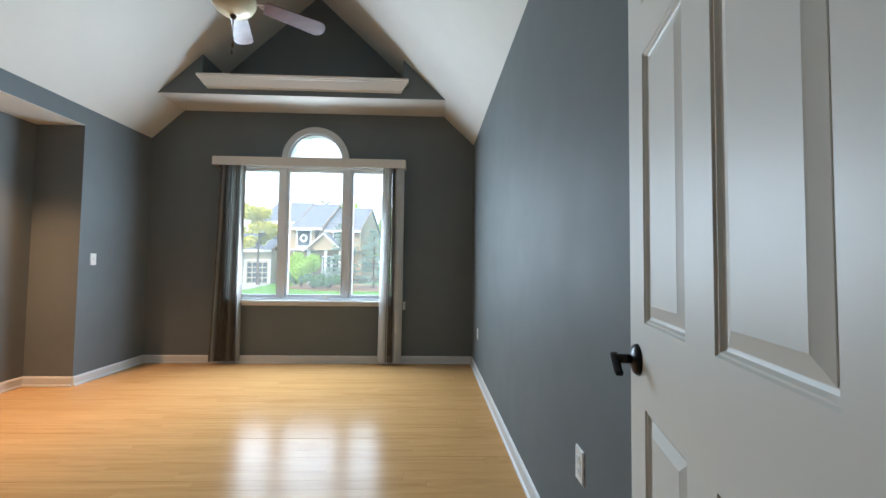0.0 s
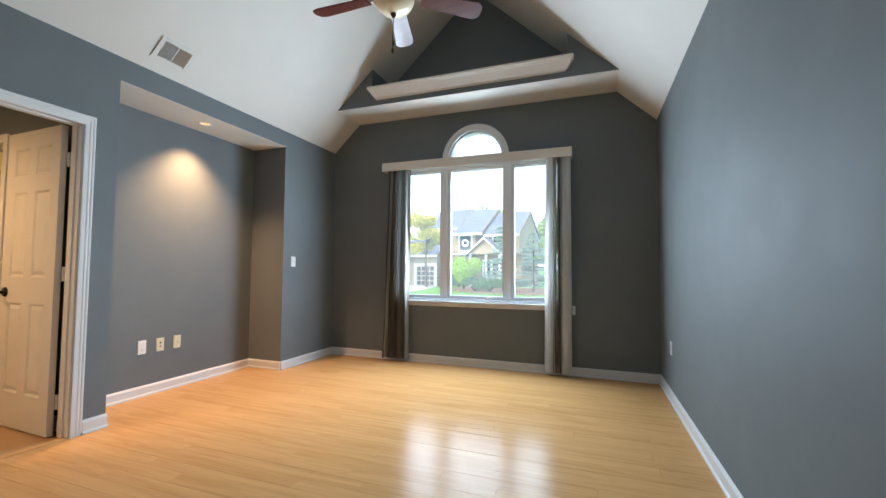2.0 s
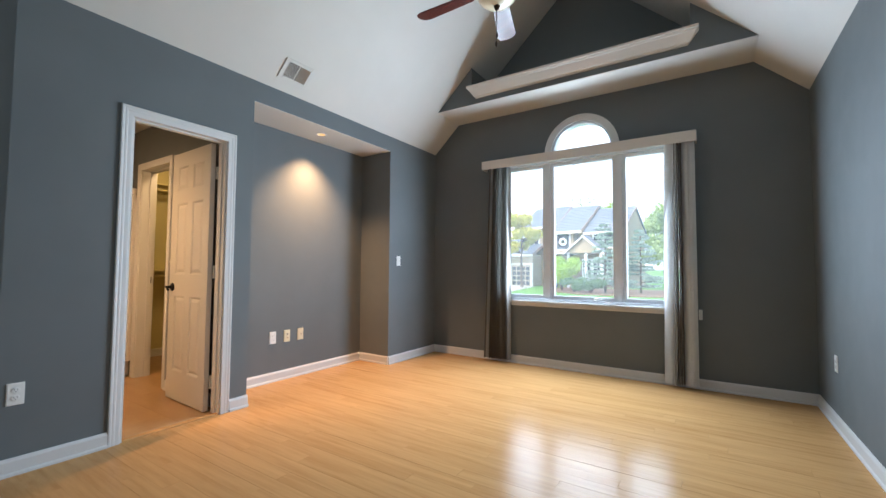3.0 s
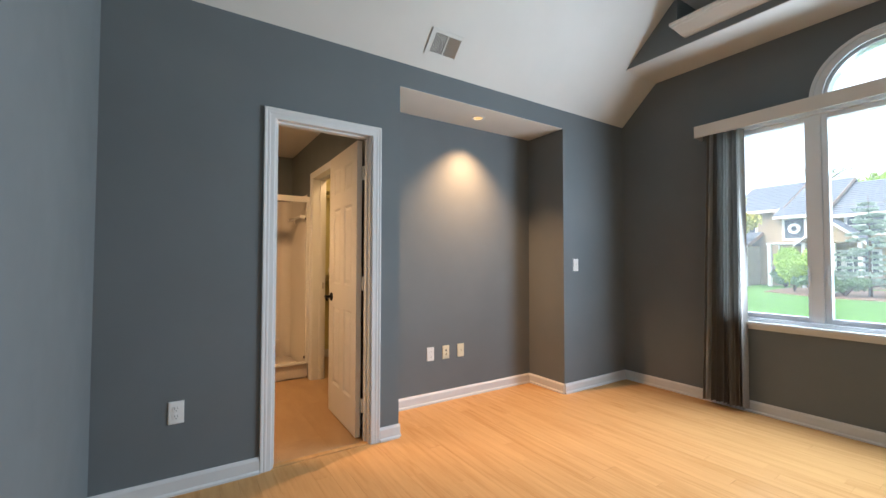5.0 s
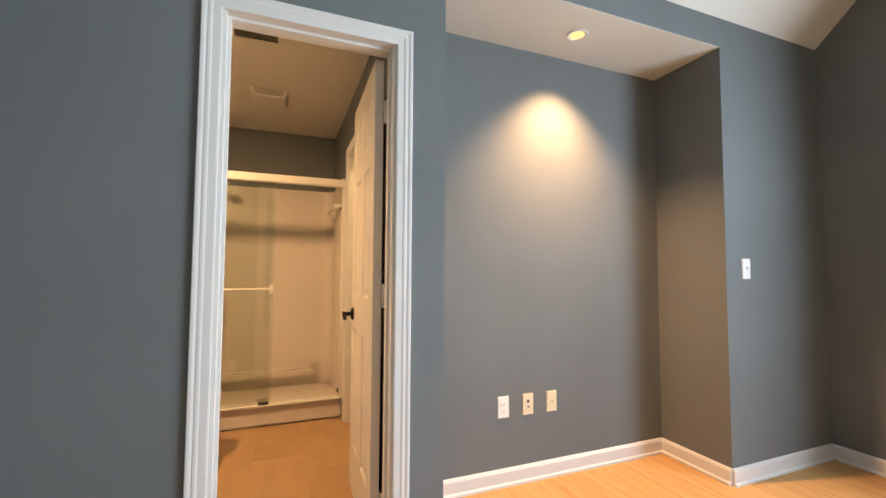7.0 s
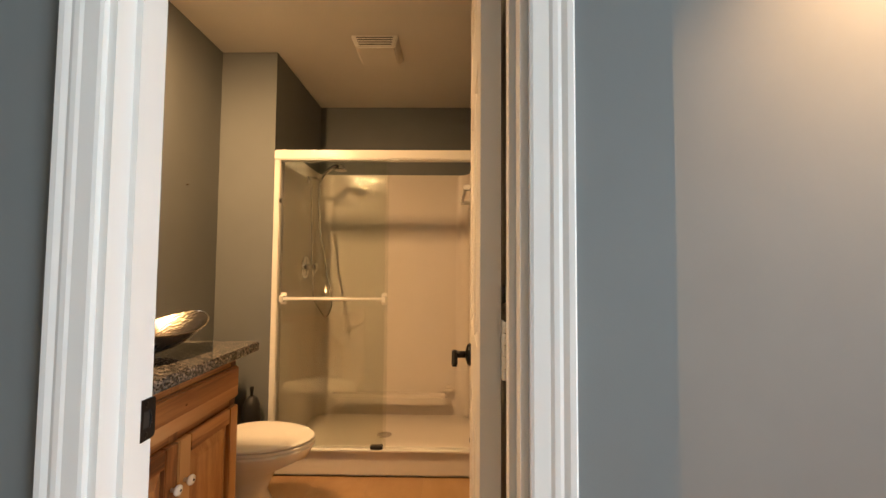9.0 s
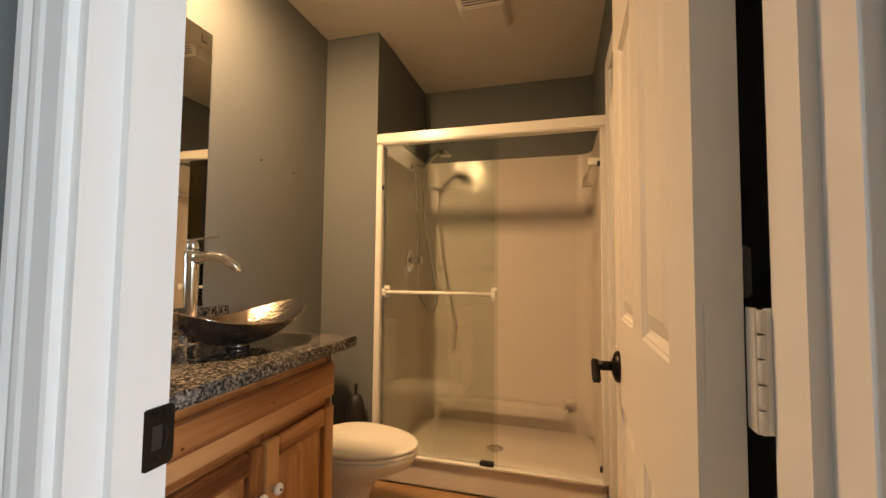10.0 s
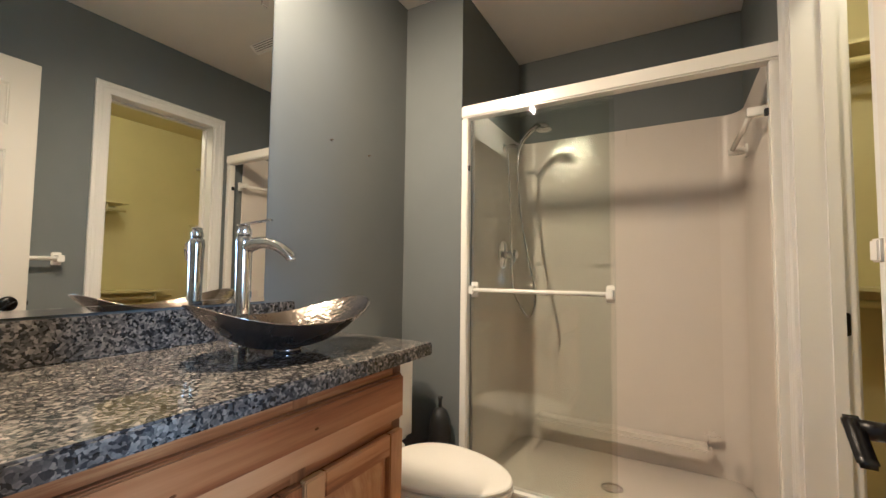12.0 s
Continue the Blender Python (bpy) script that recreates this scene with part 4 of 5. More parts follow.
for z0, z1, mat in ((0.683, 0.727, HICKORY_SAP), (0.7272, 0.800, HICKORY_HEART)):
    bm = boxes(((-hw + 0.012, f + 0.0005, z0), (hw - 0.012, f + 0.018, z1)))
    edge = 0.683 if z0 < 0.7 else 0.800
    bmesh.ops.bevel(bm, geom=[e for e in bm.edges if all(abs(v.co.z - edge) < 1e-4 and v.co.y > f + 0.01 for v in e.verts)], offset=0.006, segments=3, affect='EDGES')
    part("board", bm, mat, df)
for x, z in ((-0.12, 0.752), (0.16, 0.744)):
    bm = bmesh.new()
    lathe(bm, [(0.0035, f + 0.0178), (0.003, f + 0.0182), (0.0015, f + 0.0183)], 14, (x, 0, z), 'y', 1.7, 0.9)
    part("knot", bm, KNOT, df)
for x0, x1, kx in ((-hw + 0.012, -0.09 - 0.003, -0.09 - 0.03), (-0.09 + 0.003, hw - 0.012, -0.09 + 0.03)):
    d = raised_front("cabinet_door", x0, x1, 0.115, 0.655, f + 0.010, van)
    bm = bmesh.new()
    lathe(bm, [(0.006, f + 0.018), (0.006, f + 0.030), (0.013, f + 0.034), (0.016, f + 0.040), (0.014, f + 0.046), (0.008, f + 0.048)], 20, (kx, 0, 0.528), 'y')
    k = part("knob", bm, PORCELAIN, d, "white ceramic knob with a dark screw", True)
    bm = bmesh.new()
    lathe(bm, [(0.004, f + 0.047), (0.003, f + 0.050)], 10, (kx, 0, 0.528), 'y')
    part("knob_screw", bm, SLOT, d)

ct = thing("countertop", (-3.95, 1.04, 0.835), 0, label="dark blue pearl granite countertop with backsplash", category="countertop")
bm = boxes(((-4.445 + 3.95, BY0 + 0.002 - 1.04, 0.0), (-3.456 + 3.95, 1.322 - 1.04, 0.036)), bevel=0.004)
part("slab", bm, GRANITE, ct)
part("backsplash", boxes(((-4.40 + 3.95, BY0 + 0.002 - 1.04, 0.0365), (-3.456 + 3.95, BY0 + 0.022 - 1.04, 0.135)), bevel=0.003), GRANITE, ct)

mir = thing("wall_mirror", (-3.87, BY0, 0.98), 0, label="large frameless wall mirror above the backsplash", category="mirror")
part("mirror_glass", boxes(((-4.283 + 3.87, 0.001, 0), (-3.458 + 3.87, 0.006, 1.03))), MIRROR, mir)
part("bottom_channel", boxes(((-4.283 + 3.87, 0.001, -0.004), (-3.458 + 3.87, 0.010, 0.010))), CHROME, mir)
for z in (0.02, 1.0):
    part("mirror_clip", boxes(((-4.26 + 3.87, 0.0065, z - 0.02 + 0.001), (-4.235 + 3.87, 0.009, z + 0.01)), bevel=0.001), CHROME, mir)

# vessel sink: a long boat-shaped hammered bowl
snk = thing("vessel_sink", (-4.128, 1.075, 0.871), -6, label="boat-shaped hammered nickel vessel sink on the countertop", category="sink")
SA, SB, SH = 0.245, 0.150, 0.066


def sink_shell(inner):
    bm = bmesh.new()
    n, m_ = 48, 12
    rings = []
    for j in range(m_ + 1):
        u = 0.30 + 0.70 * j / m_
        ring = []
        for i in range(n):
            a = 2 * math.pi * i / n
            c, s = math.cos(a), math.sin(a)
            r = u
            x, y = SA * r * c, SB * r * s
            z = SH * ((u - 0.3) / 0.7) ** 1.6 * (1 + 0.75 * abs(c) ** 2.4)
            if inner:
                x, y, z = x * 0.985, y * 0.98, z + 0.004 * (1 - 0.6 * j / m_)
            ring.append(bm.verts.new((x, y, 0.016 + z)))
        rings.append(ring)
    for p, q in zip(rings, rings[1:]):
        for i in range(n):
            bm.faces.new((p[i], p[(i + 1) % n], q[(i + 1) % n], q[i]))
    bm.faces.new(rings[0])
    return bm, rings[-1]


bm, rim_o = sink_shell(False)
part("bowl_outside", bm, DARKMETAL, snk, "dark outside of the bowl", True)
bm, rim_i = sink_shell(True)
part("bowl_inside", bm, HAMMER, snk, "shiny hammered inside of the bowl", True)
bm = bmesh.new()
a1, b1 = [], []
for i in range(48):
    a = 2 * math.pi * i / 48
    c, s = math.cos(a), math.sin(a)
    z = 0.016 + SH * (1 + 0.75 * abs(c) ** 2.4)
    a1.append((bm.verts.new((SA * c, SB * s, z)), bm.verts.new((SA * 1.012 * c, SB * 1.016 * s, z + 0.002)), bm.verts.new((SA * 0.985 * c, SB * 0.98 * s, z + 0.0022))))
for i in range(48):
    p, q = a1[i], a1[(i + 1) % 48]
    for k in range(2):
        bm.faces.new((p[k], q[k], q[k + 1], p[k + 1]))
part("rim", bm, HAMMER, snk, "", True)
bm = bmesh.new()
lathe(bm, [(0.034, 0.0), (0.034, 0.008), (0.030, 0.017)], 24)
part("mounting_ring", bm, DARKMETAL, snk, "", True)
bm = bmesh.new()
lathe(bm, [(0.022, 0.019), (0.022, 0.023), (0.015, 0.025)], 20)
part("drain", bm, CHROME, snk, "", True)

fau = thing("faucet", (-4.125, 0.885, 0.871), 0, label="tall polished chrome single-lever vessel faucet", category="faucet")
bm = bmesh.new()
lathe(bm, [(0.030, 0.0), (0.030, 0.006), (0.025, 0.012), (0.023, 0.03), (0.021, 0.12), (0.022, 0.25), (0.024, 0.285), (0.022, 0.300), (0.014, 0.306)], 28)
part("column", bm, CHROME, fau, "", True)
bm = bmesh.new()
sp = curve_pts([(-0.004, 0.010, 0.272), (-0.014, 0.045, 0.284), (-0.030, 0.085, 0.281), (-0.046, 0.115, 0.262), (-0.056, 0.130, 0.243)], 6)
tube(bm, sp, [0.0225 - 0.00018 * i for i in range(len(sp))], 18, 0.8)
part("spout", bm, CHROME, fau, "", True)
bm = bmesh.new()
lathe(bm, [(0.012, 0.236), (0.0145, 0.237), (0.0145, 0.243), (0.012, 0.246)], 18, (-0.055, 0.129, 0))
part("aerator", bm, CHROME, fau, "", True)
bm = bmesh.new()
lathe(bm, [(0.017, 0.306), (0.0195, 0.309), (0.0175, 0.324), (0.012, 0.336)], 20)
hp = curve_pts([(0.006, -0.012, 0.334), (-0.006, 0.022, 0.340), (-0.018, 0.052, 0.346), (-0.028, 0.078, 0.350)], 5)
tube(bm, hp, [0.0165 - 0.0003 * i for i in range(len(hp))], 12, 0.22)
part("lever_handle", bm, CHROME, fau, "", True)

# toilet
toi = thing("toilet", (-4.685, BY0, 0), 0, label="off-white two-piece toilet with closed lid", category="toilet")
bm = boxes(((-0.235, 0.02, 0.36), (0.235, 0.195, 0.735)))
bmesh.ops.bevel(bm, geom=bm.edges[:], offset=0.028, segments=4, affect='EDGES')
part("tank", bm, PORCELAIN, toi)
bm = boxes(((-0.247, 0.012, 0.735), (0.247, 0.208, 0.772)))
bmesh.ops.bevel(bm, geom=bm.edges[:], offset=0.012, segments=3, affect='EDGES')
part("tank_lid", bm, PORCELAIN, toi)
bm = bmesh.new()
tube(bm, [(0.14, 0.197, 0.69), (0.14, 0.215, 0.69), (0.07, 0.218, 0.685)], 0.006, 8)
part("flush_handle", bm, CHROME, toi, "", True)


def egg(r, back, front, y0, n=40):
    """An egg-shaped outline: half width r, from back to front along y."""
    pts = []
    for i in range(n):
        a = 2 * math.pi * i / n
        c, s = math.cos(a), math.sin(a)
        pts.append((r * c * (1 - 0.08 * s), y0 + (front if s > 0 else back) * s))
    return pts


def loft(bm, sections):
    rings = [[bm.verts.new((x, y, z)) for x, y in pts] for pts, z in sections]
    n = len(rings[0])
    for p, q in zip(rings, rings[1:]):
        for i in range(n):
            bm.faces.new((p[i], p[(i + 1) % n], q[(i + 1) % n], q[i]))
    bm.faces.new(rings[0][::-1])
    bm.faces.new(rings[-1])


bm = bmesh.new()
loft(bm, [(egg(0.115, 0.20, 0.19, 0.36), 0.0), (egg(0.112, 0.20, 0.18, 0.36), 0.06), (egg(0.10, 0.19, 0.14, 0.36), 0.15), (egg(0.125, 0.19, 0.18, 0.362), 0.24), (egg(0.165, 0.20, 0.25, 0.44), 0.31), (egg(0.180, 0.21, 0.275, 0.44), 0.350), (egg(0.182, 0.21, 0.278, 0.44), 0.362)])
part("bowl", bm, PORCELAIN, toi, "", True)
bm = bmesh.new()
loft(bm, [(egg(0.176, 0.20, 0.277, 0.44), 0.364), (egg(0.180, 0.205, 0.281, 0.44), 0.367), (egg(0.180, 0.205, 0.281, 0.44), 0.376), (egg(0.176, 0.20, 0.277, 0.44), 0.379)])
part("seat", bm, PORCELAIN, toi)
bm = bmesh.new()
loft(bm, [(egg(0.174, 0.19, 0.274, 0.44), 0.382), (egg(0.178, 0.195, 0.279, 0.44), 0.385), (egg(0.178, 0.195, 0.279, 0.44), 0.392), (egg(0.174, 0.19, 0.274, 0.44), 0.396), (egg(0.163, 0.18, 0.26, 0.44), 0.3975), (egg(0.08, 0.10, 0.13, 0.44), 0.398)])
part("lid", bm, PORCELAIN, toi)
for sx in (-0.07, 0.07):
    part("lid_hinge", boxes(((sx - 0.02, 0.215, 0.364), (sx + 0.02, 0.245, 0.398)), bevel=0.005), PORCELAIN, toi)

br = thing("toilet_brush", (-5.025, 1.02, 0), 0, label="black toilet brush in a tall black canister beside the toilet", category="toilet brush")
bm = bmesh.new()
lathe(bm, [(0.050, 0), (0.055, 0.006), (0.052, 0.20), (0.050, 0.36), (0.044, 0.42), (0.030, 0.455), (0.012, 0.47)], 24)
part("canister", bm, RUBBER, br, "", True)
bm = bmesh.new()
lathe(bm, [(0.008, 0.465), (0.009, 0.50), (0.012, 0.515), (0.006, 0.52)], 14)
part("handle", bm, RUBBER, br, "", True)

for x, z in ((-4.571, 1.601), (-4.801, 1.595)):
    nl = thing("wall_anchor", (x, BY0, z), 0, label="small empty screw anchor stuck in the grey wall", category="wall anchor")
    bm = bmesh.new()
    lathe(bm, [(0.004, 0.0), (0.004, 0.0015), (0.003, 0.010), (0.002, 0.012)], 10, (0, 0, 0), 'y')
    part("screw", bm, BARK, nl)

# ---- shower ----
SG = 0.012
base_ = thing("shower_tray", ((SHX + SHB) / 2, (SHY + BY1) / 2, 0), 0, label="white acrylic shower tray with a raised front curb", category="shower tray")
bx0, bx1, by0, by1 = SHB - (SHX + SHB) / 2 + 0.002, SHX - 0.022 - (SHX + SHB) / 2, SHY - (SHY + BY1) / 2 + 0.002, BY1 - (SHY + BY1) / 2 - 0.002
bm = boxes(((bx1 - 0.09, by0, -0.003), (bx1, by1, 0.155)))
bmesh.ops.bevel(bm, geom=bm.edges[:], offset=0.015, segments=3, affect='EDGES')
part("curb", bm, ACRYLIC, base_)
bm = bmesh.new()
loft(bm, [([(bx0, by0), (bx1 - 0.08, by0), (bx1 - 0.08, by1), (bx0, by1)], -0.003), ([(bx0, by0), (bx1 - 0.08, by0), (bx1 - 0.08, by1), (bx0, by1)], 0.07)])
part("pan", bm, ACRYLIC, base_)
bm = bmesh.new()
lathe(bm, [(0.05, 0.07), (0.05, 0.073), (0.04, 0.074)], 24, (-0.02, 0, 0))
part("drain", bm, CHROME, base_, "", True)

sur = thing("shower_surround", ((SHX + SHB) / 2, (SHY + BY1) / 2, 0.07), 0, label="glossy beige-white acrylic shower surround with moulded shelves", category="shower surround")
S1 = 1.90 - 0.07
part("back_panel", boxes(((bx0, by0 + SG, 0), (bx0 + SG, by1 - SG, S1)), bevel=0.003), EMBOSS, sur)
part("side_panel", boxes(((bx0 + 0.0, by0, 0), (bx1 - 0.09, by0 + SG, S1)), bevel=0.003), ACRYLIC, sur)
part("side_panel", boxes(((bx0 + 0.0, by1 - SG, 0), (bx1 - 0.09, by1, S1)), bevel=0.003), ACRYLIC, sur)
for sy in (-1, 1):
    bm = bmesh.new()
    pts = [(bx0 + SG, sy * (by1 - SG))]
    cx0, cy0 = bx0 + SG + 0.10, sy * (by1 - SG - 0.10)
    for i in range(17):
        a = math.pi / 2 * i / 16
        pts.append((cx0 - 0.10 * math.cos(a), cy0 + sy * 0.10 * math.sin(a)))
    prism(bm, pts, 'z', 0.002, S1 - 0.004)
    part("corner_cove", bm, ACRYLIC, sur)
for i in range(13):
    y = by0 + 0.18 + i * 0.065
    part("tile_mark", boxes(((bx0 + SG - 0.001, y, S1 - 0.095), (bx0 + SG + 0.005, y + 0.006, S1 - 0.025)), bevel=0.0024), EMBOSS, sur)
for y0, y1, z in ((-0.50, -0.43, 1.06), (-0.135, -0.03, 1.055)):
    part("soap_shelf", boxes(((bx0 + SG - 0.001, y0, z), (bx0 + SG + 0.022, y1, z + 0.05)), bevel=0.009), ACRYLIC, sur)
part("ledge", boxes(((bx0 + SG - 0.001, by0 + SG + 0.12, 0.09), (bx0 + SG + 0.10, by1 - 0.17, 0.17)), ((bx0 + SG - 0.001, by1 - 0.20, 0.171), (bx0 + SG + 0.06, by1 - 0.13, 0.23)), bevel=0.02), ACRYLIC, sur, "moulded low ledge")

FX = -5.105
sd = thing("shower_door", (FX, 0, 0), 0, label="white-framed sliding glass shower door with a white towel bar", category="shower door")
part("header", boxes(((-0.03, SHY + 0.002, 1.800), (0.03, BY1 - 0.002, 1.858)), bevel=0.006), FRAMEW, sd, "white header rail")
part("label", boxes(((0.0302, 1.40, 1.822), (0.0308, 1.46, 1.828)), ((0.0302, 1.40, 1.833), (0.0308, 1.46, 1.837))), PLATE, sd)
part("side_jamb", boxes(((-0.02, SHY + 0.002, 0.152), (0.024, SHY + 0.034, 1.80)), bevel=0.004), FRAMEW, sd)
part("side_jamb", boxes(((-0.02, BY1 - 0.036, 0.152), (0.024, BY1 - 0.002, 1.80)), bevel=0.004), FRAMEW, sd)
part("bottom_track", boxes(((-0.028, SHY + 0.034, 0.150), (0.026, BY1 - 0.036, 0.160)), ((-0.004, SHY + 0.034, 0.160), (0.002, BY1 - 0.036, 0.172)), bevel=0.001), FRAMEW, sd)
part("guide_block", boxes(((-0.014, 1.665, 0.160), (0.020, 1.735, 0.178)), bevel=0.003), RUBBER, sd, "black centre guide block")
p1 = part("glass_panel", boxes(((0.006, SHY + 0.040, 0.165), (0.012, 1.752, 1.802)), bevel=0.001), SHOWERG, sd)
p2 = part("glass_panel", boxes(((-0.018, SHY + 0.045, 0.165), (-0.012, 1.730, 1.802)), bevel=0.001), SHOWERG, sd)
p1.visible_shadow = p2.visible_shadow = False
bm = bmesh.new()
tube(bm, [(0.052, 1.165, 1.0), (0.052, 1.735, 1.0)], 0.009, 14)
part("towel_bar", bm, FRAMEW, sd, "white towel bar", True)
for y in (1.16, 1.735):
    part("bar_bracket", boxes(((0.0125, y - 0.016, 0.966), (0.026, y + 0.016, 1.034)), ((0.026, y - 0.012, 0.982), (0.064, y + 0.012, 1.018)), bevel=0.003), FRAMEW, sd)
for z in (0.20, 1.62):
    part("bumper", boxes(((-0.01, BY1 - 0.048, z), (0.006, BY1 - 0.036, z + 0.025)), bevel=0.002), RUBBER, sd)
part("bumper", boxes(((0.012, SHY + 0.034, 1.55), (0.022, SHY + 0.044, 1.575)), bevel=0.002), RUBBER, sd)

tb = thing("towel_bar", (-5.45, BY1 - SG, 1.66), 0, label="white towel bar on the shower side wall", category="towel bar")
bm = bmesh.new()
tube(bm, [(-0.27, -0.06, 0.01), (0.27, -0.06, 0)], 0.010, 12)
part("bar", bm, FRAMEW, tb, "", True)
for x in (-0.27, 0.27):
    part("bracket", boxes(((x - 0.018, -0.012, -0.03), (x + 0.018, 0, 0.03)), ((x - 0.013, -0.075, -0.015), (x + 0.013, -0.012, 0.018)), bevel=0.003), FRAMEW, tb)

SW = SHY + 0.002 + SG
sh = thing("hand_shower", (-5.60, SW, 1.80), 0, label="chrome hand shower with hose on the shower wall", category="shower")
bm = bmesh.new()
lathe(bm, [(0.028, 0.0), (0.028, 0.004), (0.014, 0.012)], 20, (0, 0, 0), 'y')
tube(bm, curve_pts([(0, 0.004, 0), (0, 0.05, 0.008), (0.004, 0.09, -0.008)], 5), 0.010, 12)
part("shower_arm", bm, CHROME, sh, "", True)
bm = bmesh.new()
tube(bm, curve_pts([(0.0, 0.085, -0.035), (0.005, 0.105, 0.01), (0.015, 0.15, 0.06), (0.03, 0.20, 0.085), (0.04, 0.235, 0.080)], 6), [0.011 + 0.0003 * i for i in range(25)], 12)
part("handset", bm, CHROME, sh, "", True)
bm = bmesh.new()
lathe(bm, [(0.012, 0.03), (0.03, 0.012), (0.042, 0.0), (0.042, -0.012), (0.036, -0.014)], 24, (0.043, 0.245, 0.065))
part("spray_head", bm, CHROME, sh, "", True)
bm = bmesh.new()
hp = curve_pts([(0.0, 0.085, -0.04), (0.006, 0.085, -0.20), (0.016, 0.115, -0.45), (0.02, 0.165, -0.70), (0.02, 0.195, -0.86), (0.005, 0.155, -0.965), (-0.015, 0.10, -0.92), (-0.03, 0.045, -0.80), (-0.03, 0.03, -0.45), (-0.02, 0.025, -0.2), (-0.005, 0.02, -0.03)], 8)
tube(bm, hp, 0.0065, 8)
part("hose", bm, CHROME, sh, "flexible metal hose", True)
vv = thing("shower_valve", (-5.60, SW, 1.18), 0, label="chrome shower valve with round plate and knob", category="shower valve")
bm = bmesh.new()
lathe(bm, [(0.082, 0.0), (0.082, 0.003), (0.070, 0.009), (0.03, 0.014)], 32, (0, 0, 0), 'y')
part("escutcheon", bm, CHROME, vv, "", True)
bm = bmesh.new()
lathe(bm, [(0.022, 0.012), (0.021, 0.05), (0.027, 0.055), (0.027, 0.078), (0.02, 0.082)], 20, (0, 0, 0), 'y')
tube(bm, [(0, 0.068, 0), (0.03, 0.072, -0.05)], [0.009, 0.006], 10)
part("valve_handle", bm, CHROME, vv, "", True)

# ---- bathroom ceiling and lamp ----
vf = thing("exhaust_fan", (-5.048, 1.688, BCEIL), 0, label="beige ceiling exhaust fan with a slotted grille", category="exhaust fan")
bm = boxes(((-0.142, -0.133, -0.05), (0.142, 0.133, 0)))
for v in bm.verts:
    if v.co.z < -0.02:
        v.co.x *= 0.74
        v.co.y *= 0.80
bmesh.ops.bevel(bm, geom=bm.edges[:], offset=0.006, segments=2, affect='EDGES')
part("grille_cover", bm, CEIL, vf)
for k in range(4):
    z = -0.010 - 0.009 * k
    x, w = 0.142 + 0.037 * z / 0.05, 0.105 + 0.02 * z / 0.05
    part("slot", boxes(((x - 0.006, -w, z - 0.0018), (x + 0.0012, w, z + 0.0018))), SLOT, vf)
rg = thing("air_register", (-4.22, 1.645, BCEIL), 0, label="small white air register in the bathroom ceiling", category="vent")
part("register_frame", boxes(((-0.06, -0.13, -0.007), (0.06, -0.11, 0)), ((-0.06, 0.11, -0.007), (0.06, 0.13, 0)), ((-0.06, -0.11, -0.007), (-0.045, 0.11, 0)), ((0.045, -0.11, -0.007), (0.06, 0.11, 0)), bevel=0.002), CEIL, rg)
part("duct", boxes(((-0.045, -0.11, -0.002), (0.045, 0.11, -0.0005))), SLOT, rg)
for i in range(7):
    bm = boxes(((-0.006, -0.108, -0.0006), (0.006, 0.108, 0.0006)))
    bmesh.ops.rotate(bm, verts=bm.verts, cent=(0, 0, 0), matrix=Matrix.Rotation(radians(35), 3, 'Y'))
    bmesh.ops.translate(bm, verts=bm.verts, vec=(-0.039 + 0.013 * i, 0, -0.005))
    part("louvre", bm, CEIL, rg)

vl = thing("vanity_light", (-3.93, BY0, 2.405), 0, label="bronze vanity light bar with three lit bell shades", category="wall light")
part("back_plate", boxes(((-0.22, 0, -0.04), (0.22, 0.025, 0.04)), bevel=0.005), NICKEL, vl)
for i in (-1, 0, 1):
    bm = bmesh.new()
    tube(bm, [(i * 0.13, 0.02, 0), (i * 0.13, 0.24, 0)], 0.014, 10)
    arm = part("arm", bm, NICKEL, vl, "", True)
    bm = bmesh.new()
    lathe(bm, [(0.02, 0.03), (0.03, 0.028), (0.048, -0.005), (0.062, -0.034), (0.059, -0.034), (0.045, -0.005), (0.02, 0.012)], 24, (i * 0.13, 0.26, 0))
    part("shade", bm, NICKEL, arm, "metal bell shade", True)
    bm = bmesh.new()
    lathe(bm, [(0.012, 0.004), (0.025, -0.018), (0.028, -0.036), (0.018, -0.052), (0.006, -0.057)], 18, (i * 0.13, 0.26, 0))
    part("bulb", bm, VANITYGLOW, arm, "lit warm bulb", True)
    pl = bpy.data.lights.new("vanity_bulb", 'SPOT')
    pl.energy, pl.color, pl.shadow_soft_size, pl.spot_size, pl.spot_blend = 11.3, (1.0, 0.56, 0.24), 0.015, radians(172), 1.0
    new("vanity_bulb", pl).matrix_world = look((-3.93 + i * 0.13, BY0 + 0.26, 2.329), (-4.55 + i * 0.13, BY0 + 0.20, 0.6))

tb2 = thing("towel_bar", (-4.115, BY1, 1.12), 0, label="white towel bar on the grey bathroom wall", category="towel bar")
bm = bmesh.new()
tube(bm, [(-0.10, -0.055, 0), (0.45, -0.055, 0)], 0.010, 12)
part("bar", bm, FRAMEW, tb2, "", True)
for x in (-0.10, 0.45):
    part("bracket", boxes(((x - 0.02, -0.012, -0.032), (x + 0.02, 0, 0.032)), ((x - 0.014, -0.072, -0.017), (x + 0.014, -0.012, 0.017)), bevel=0.003), FRAMEW, tb2)

# ---- closet ----


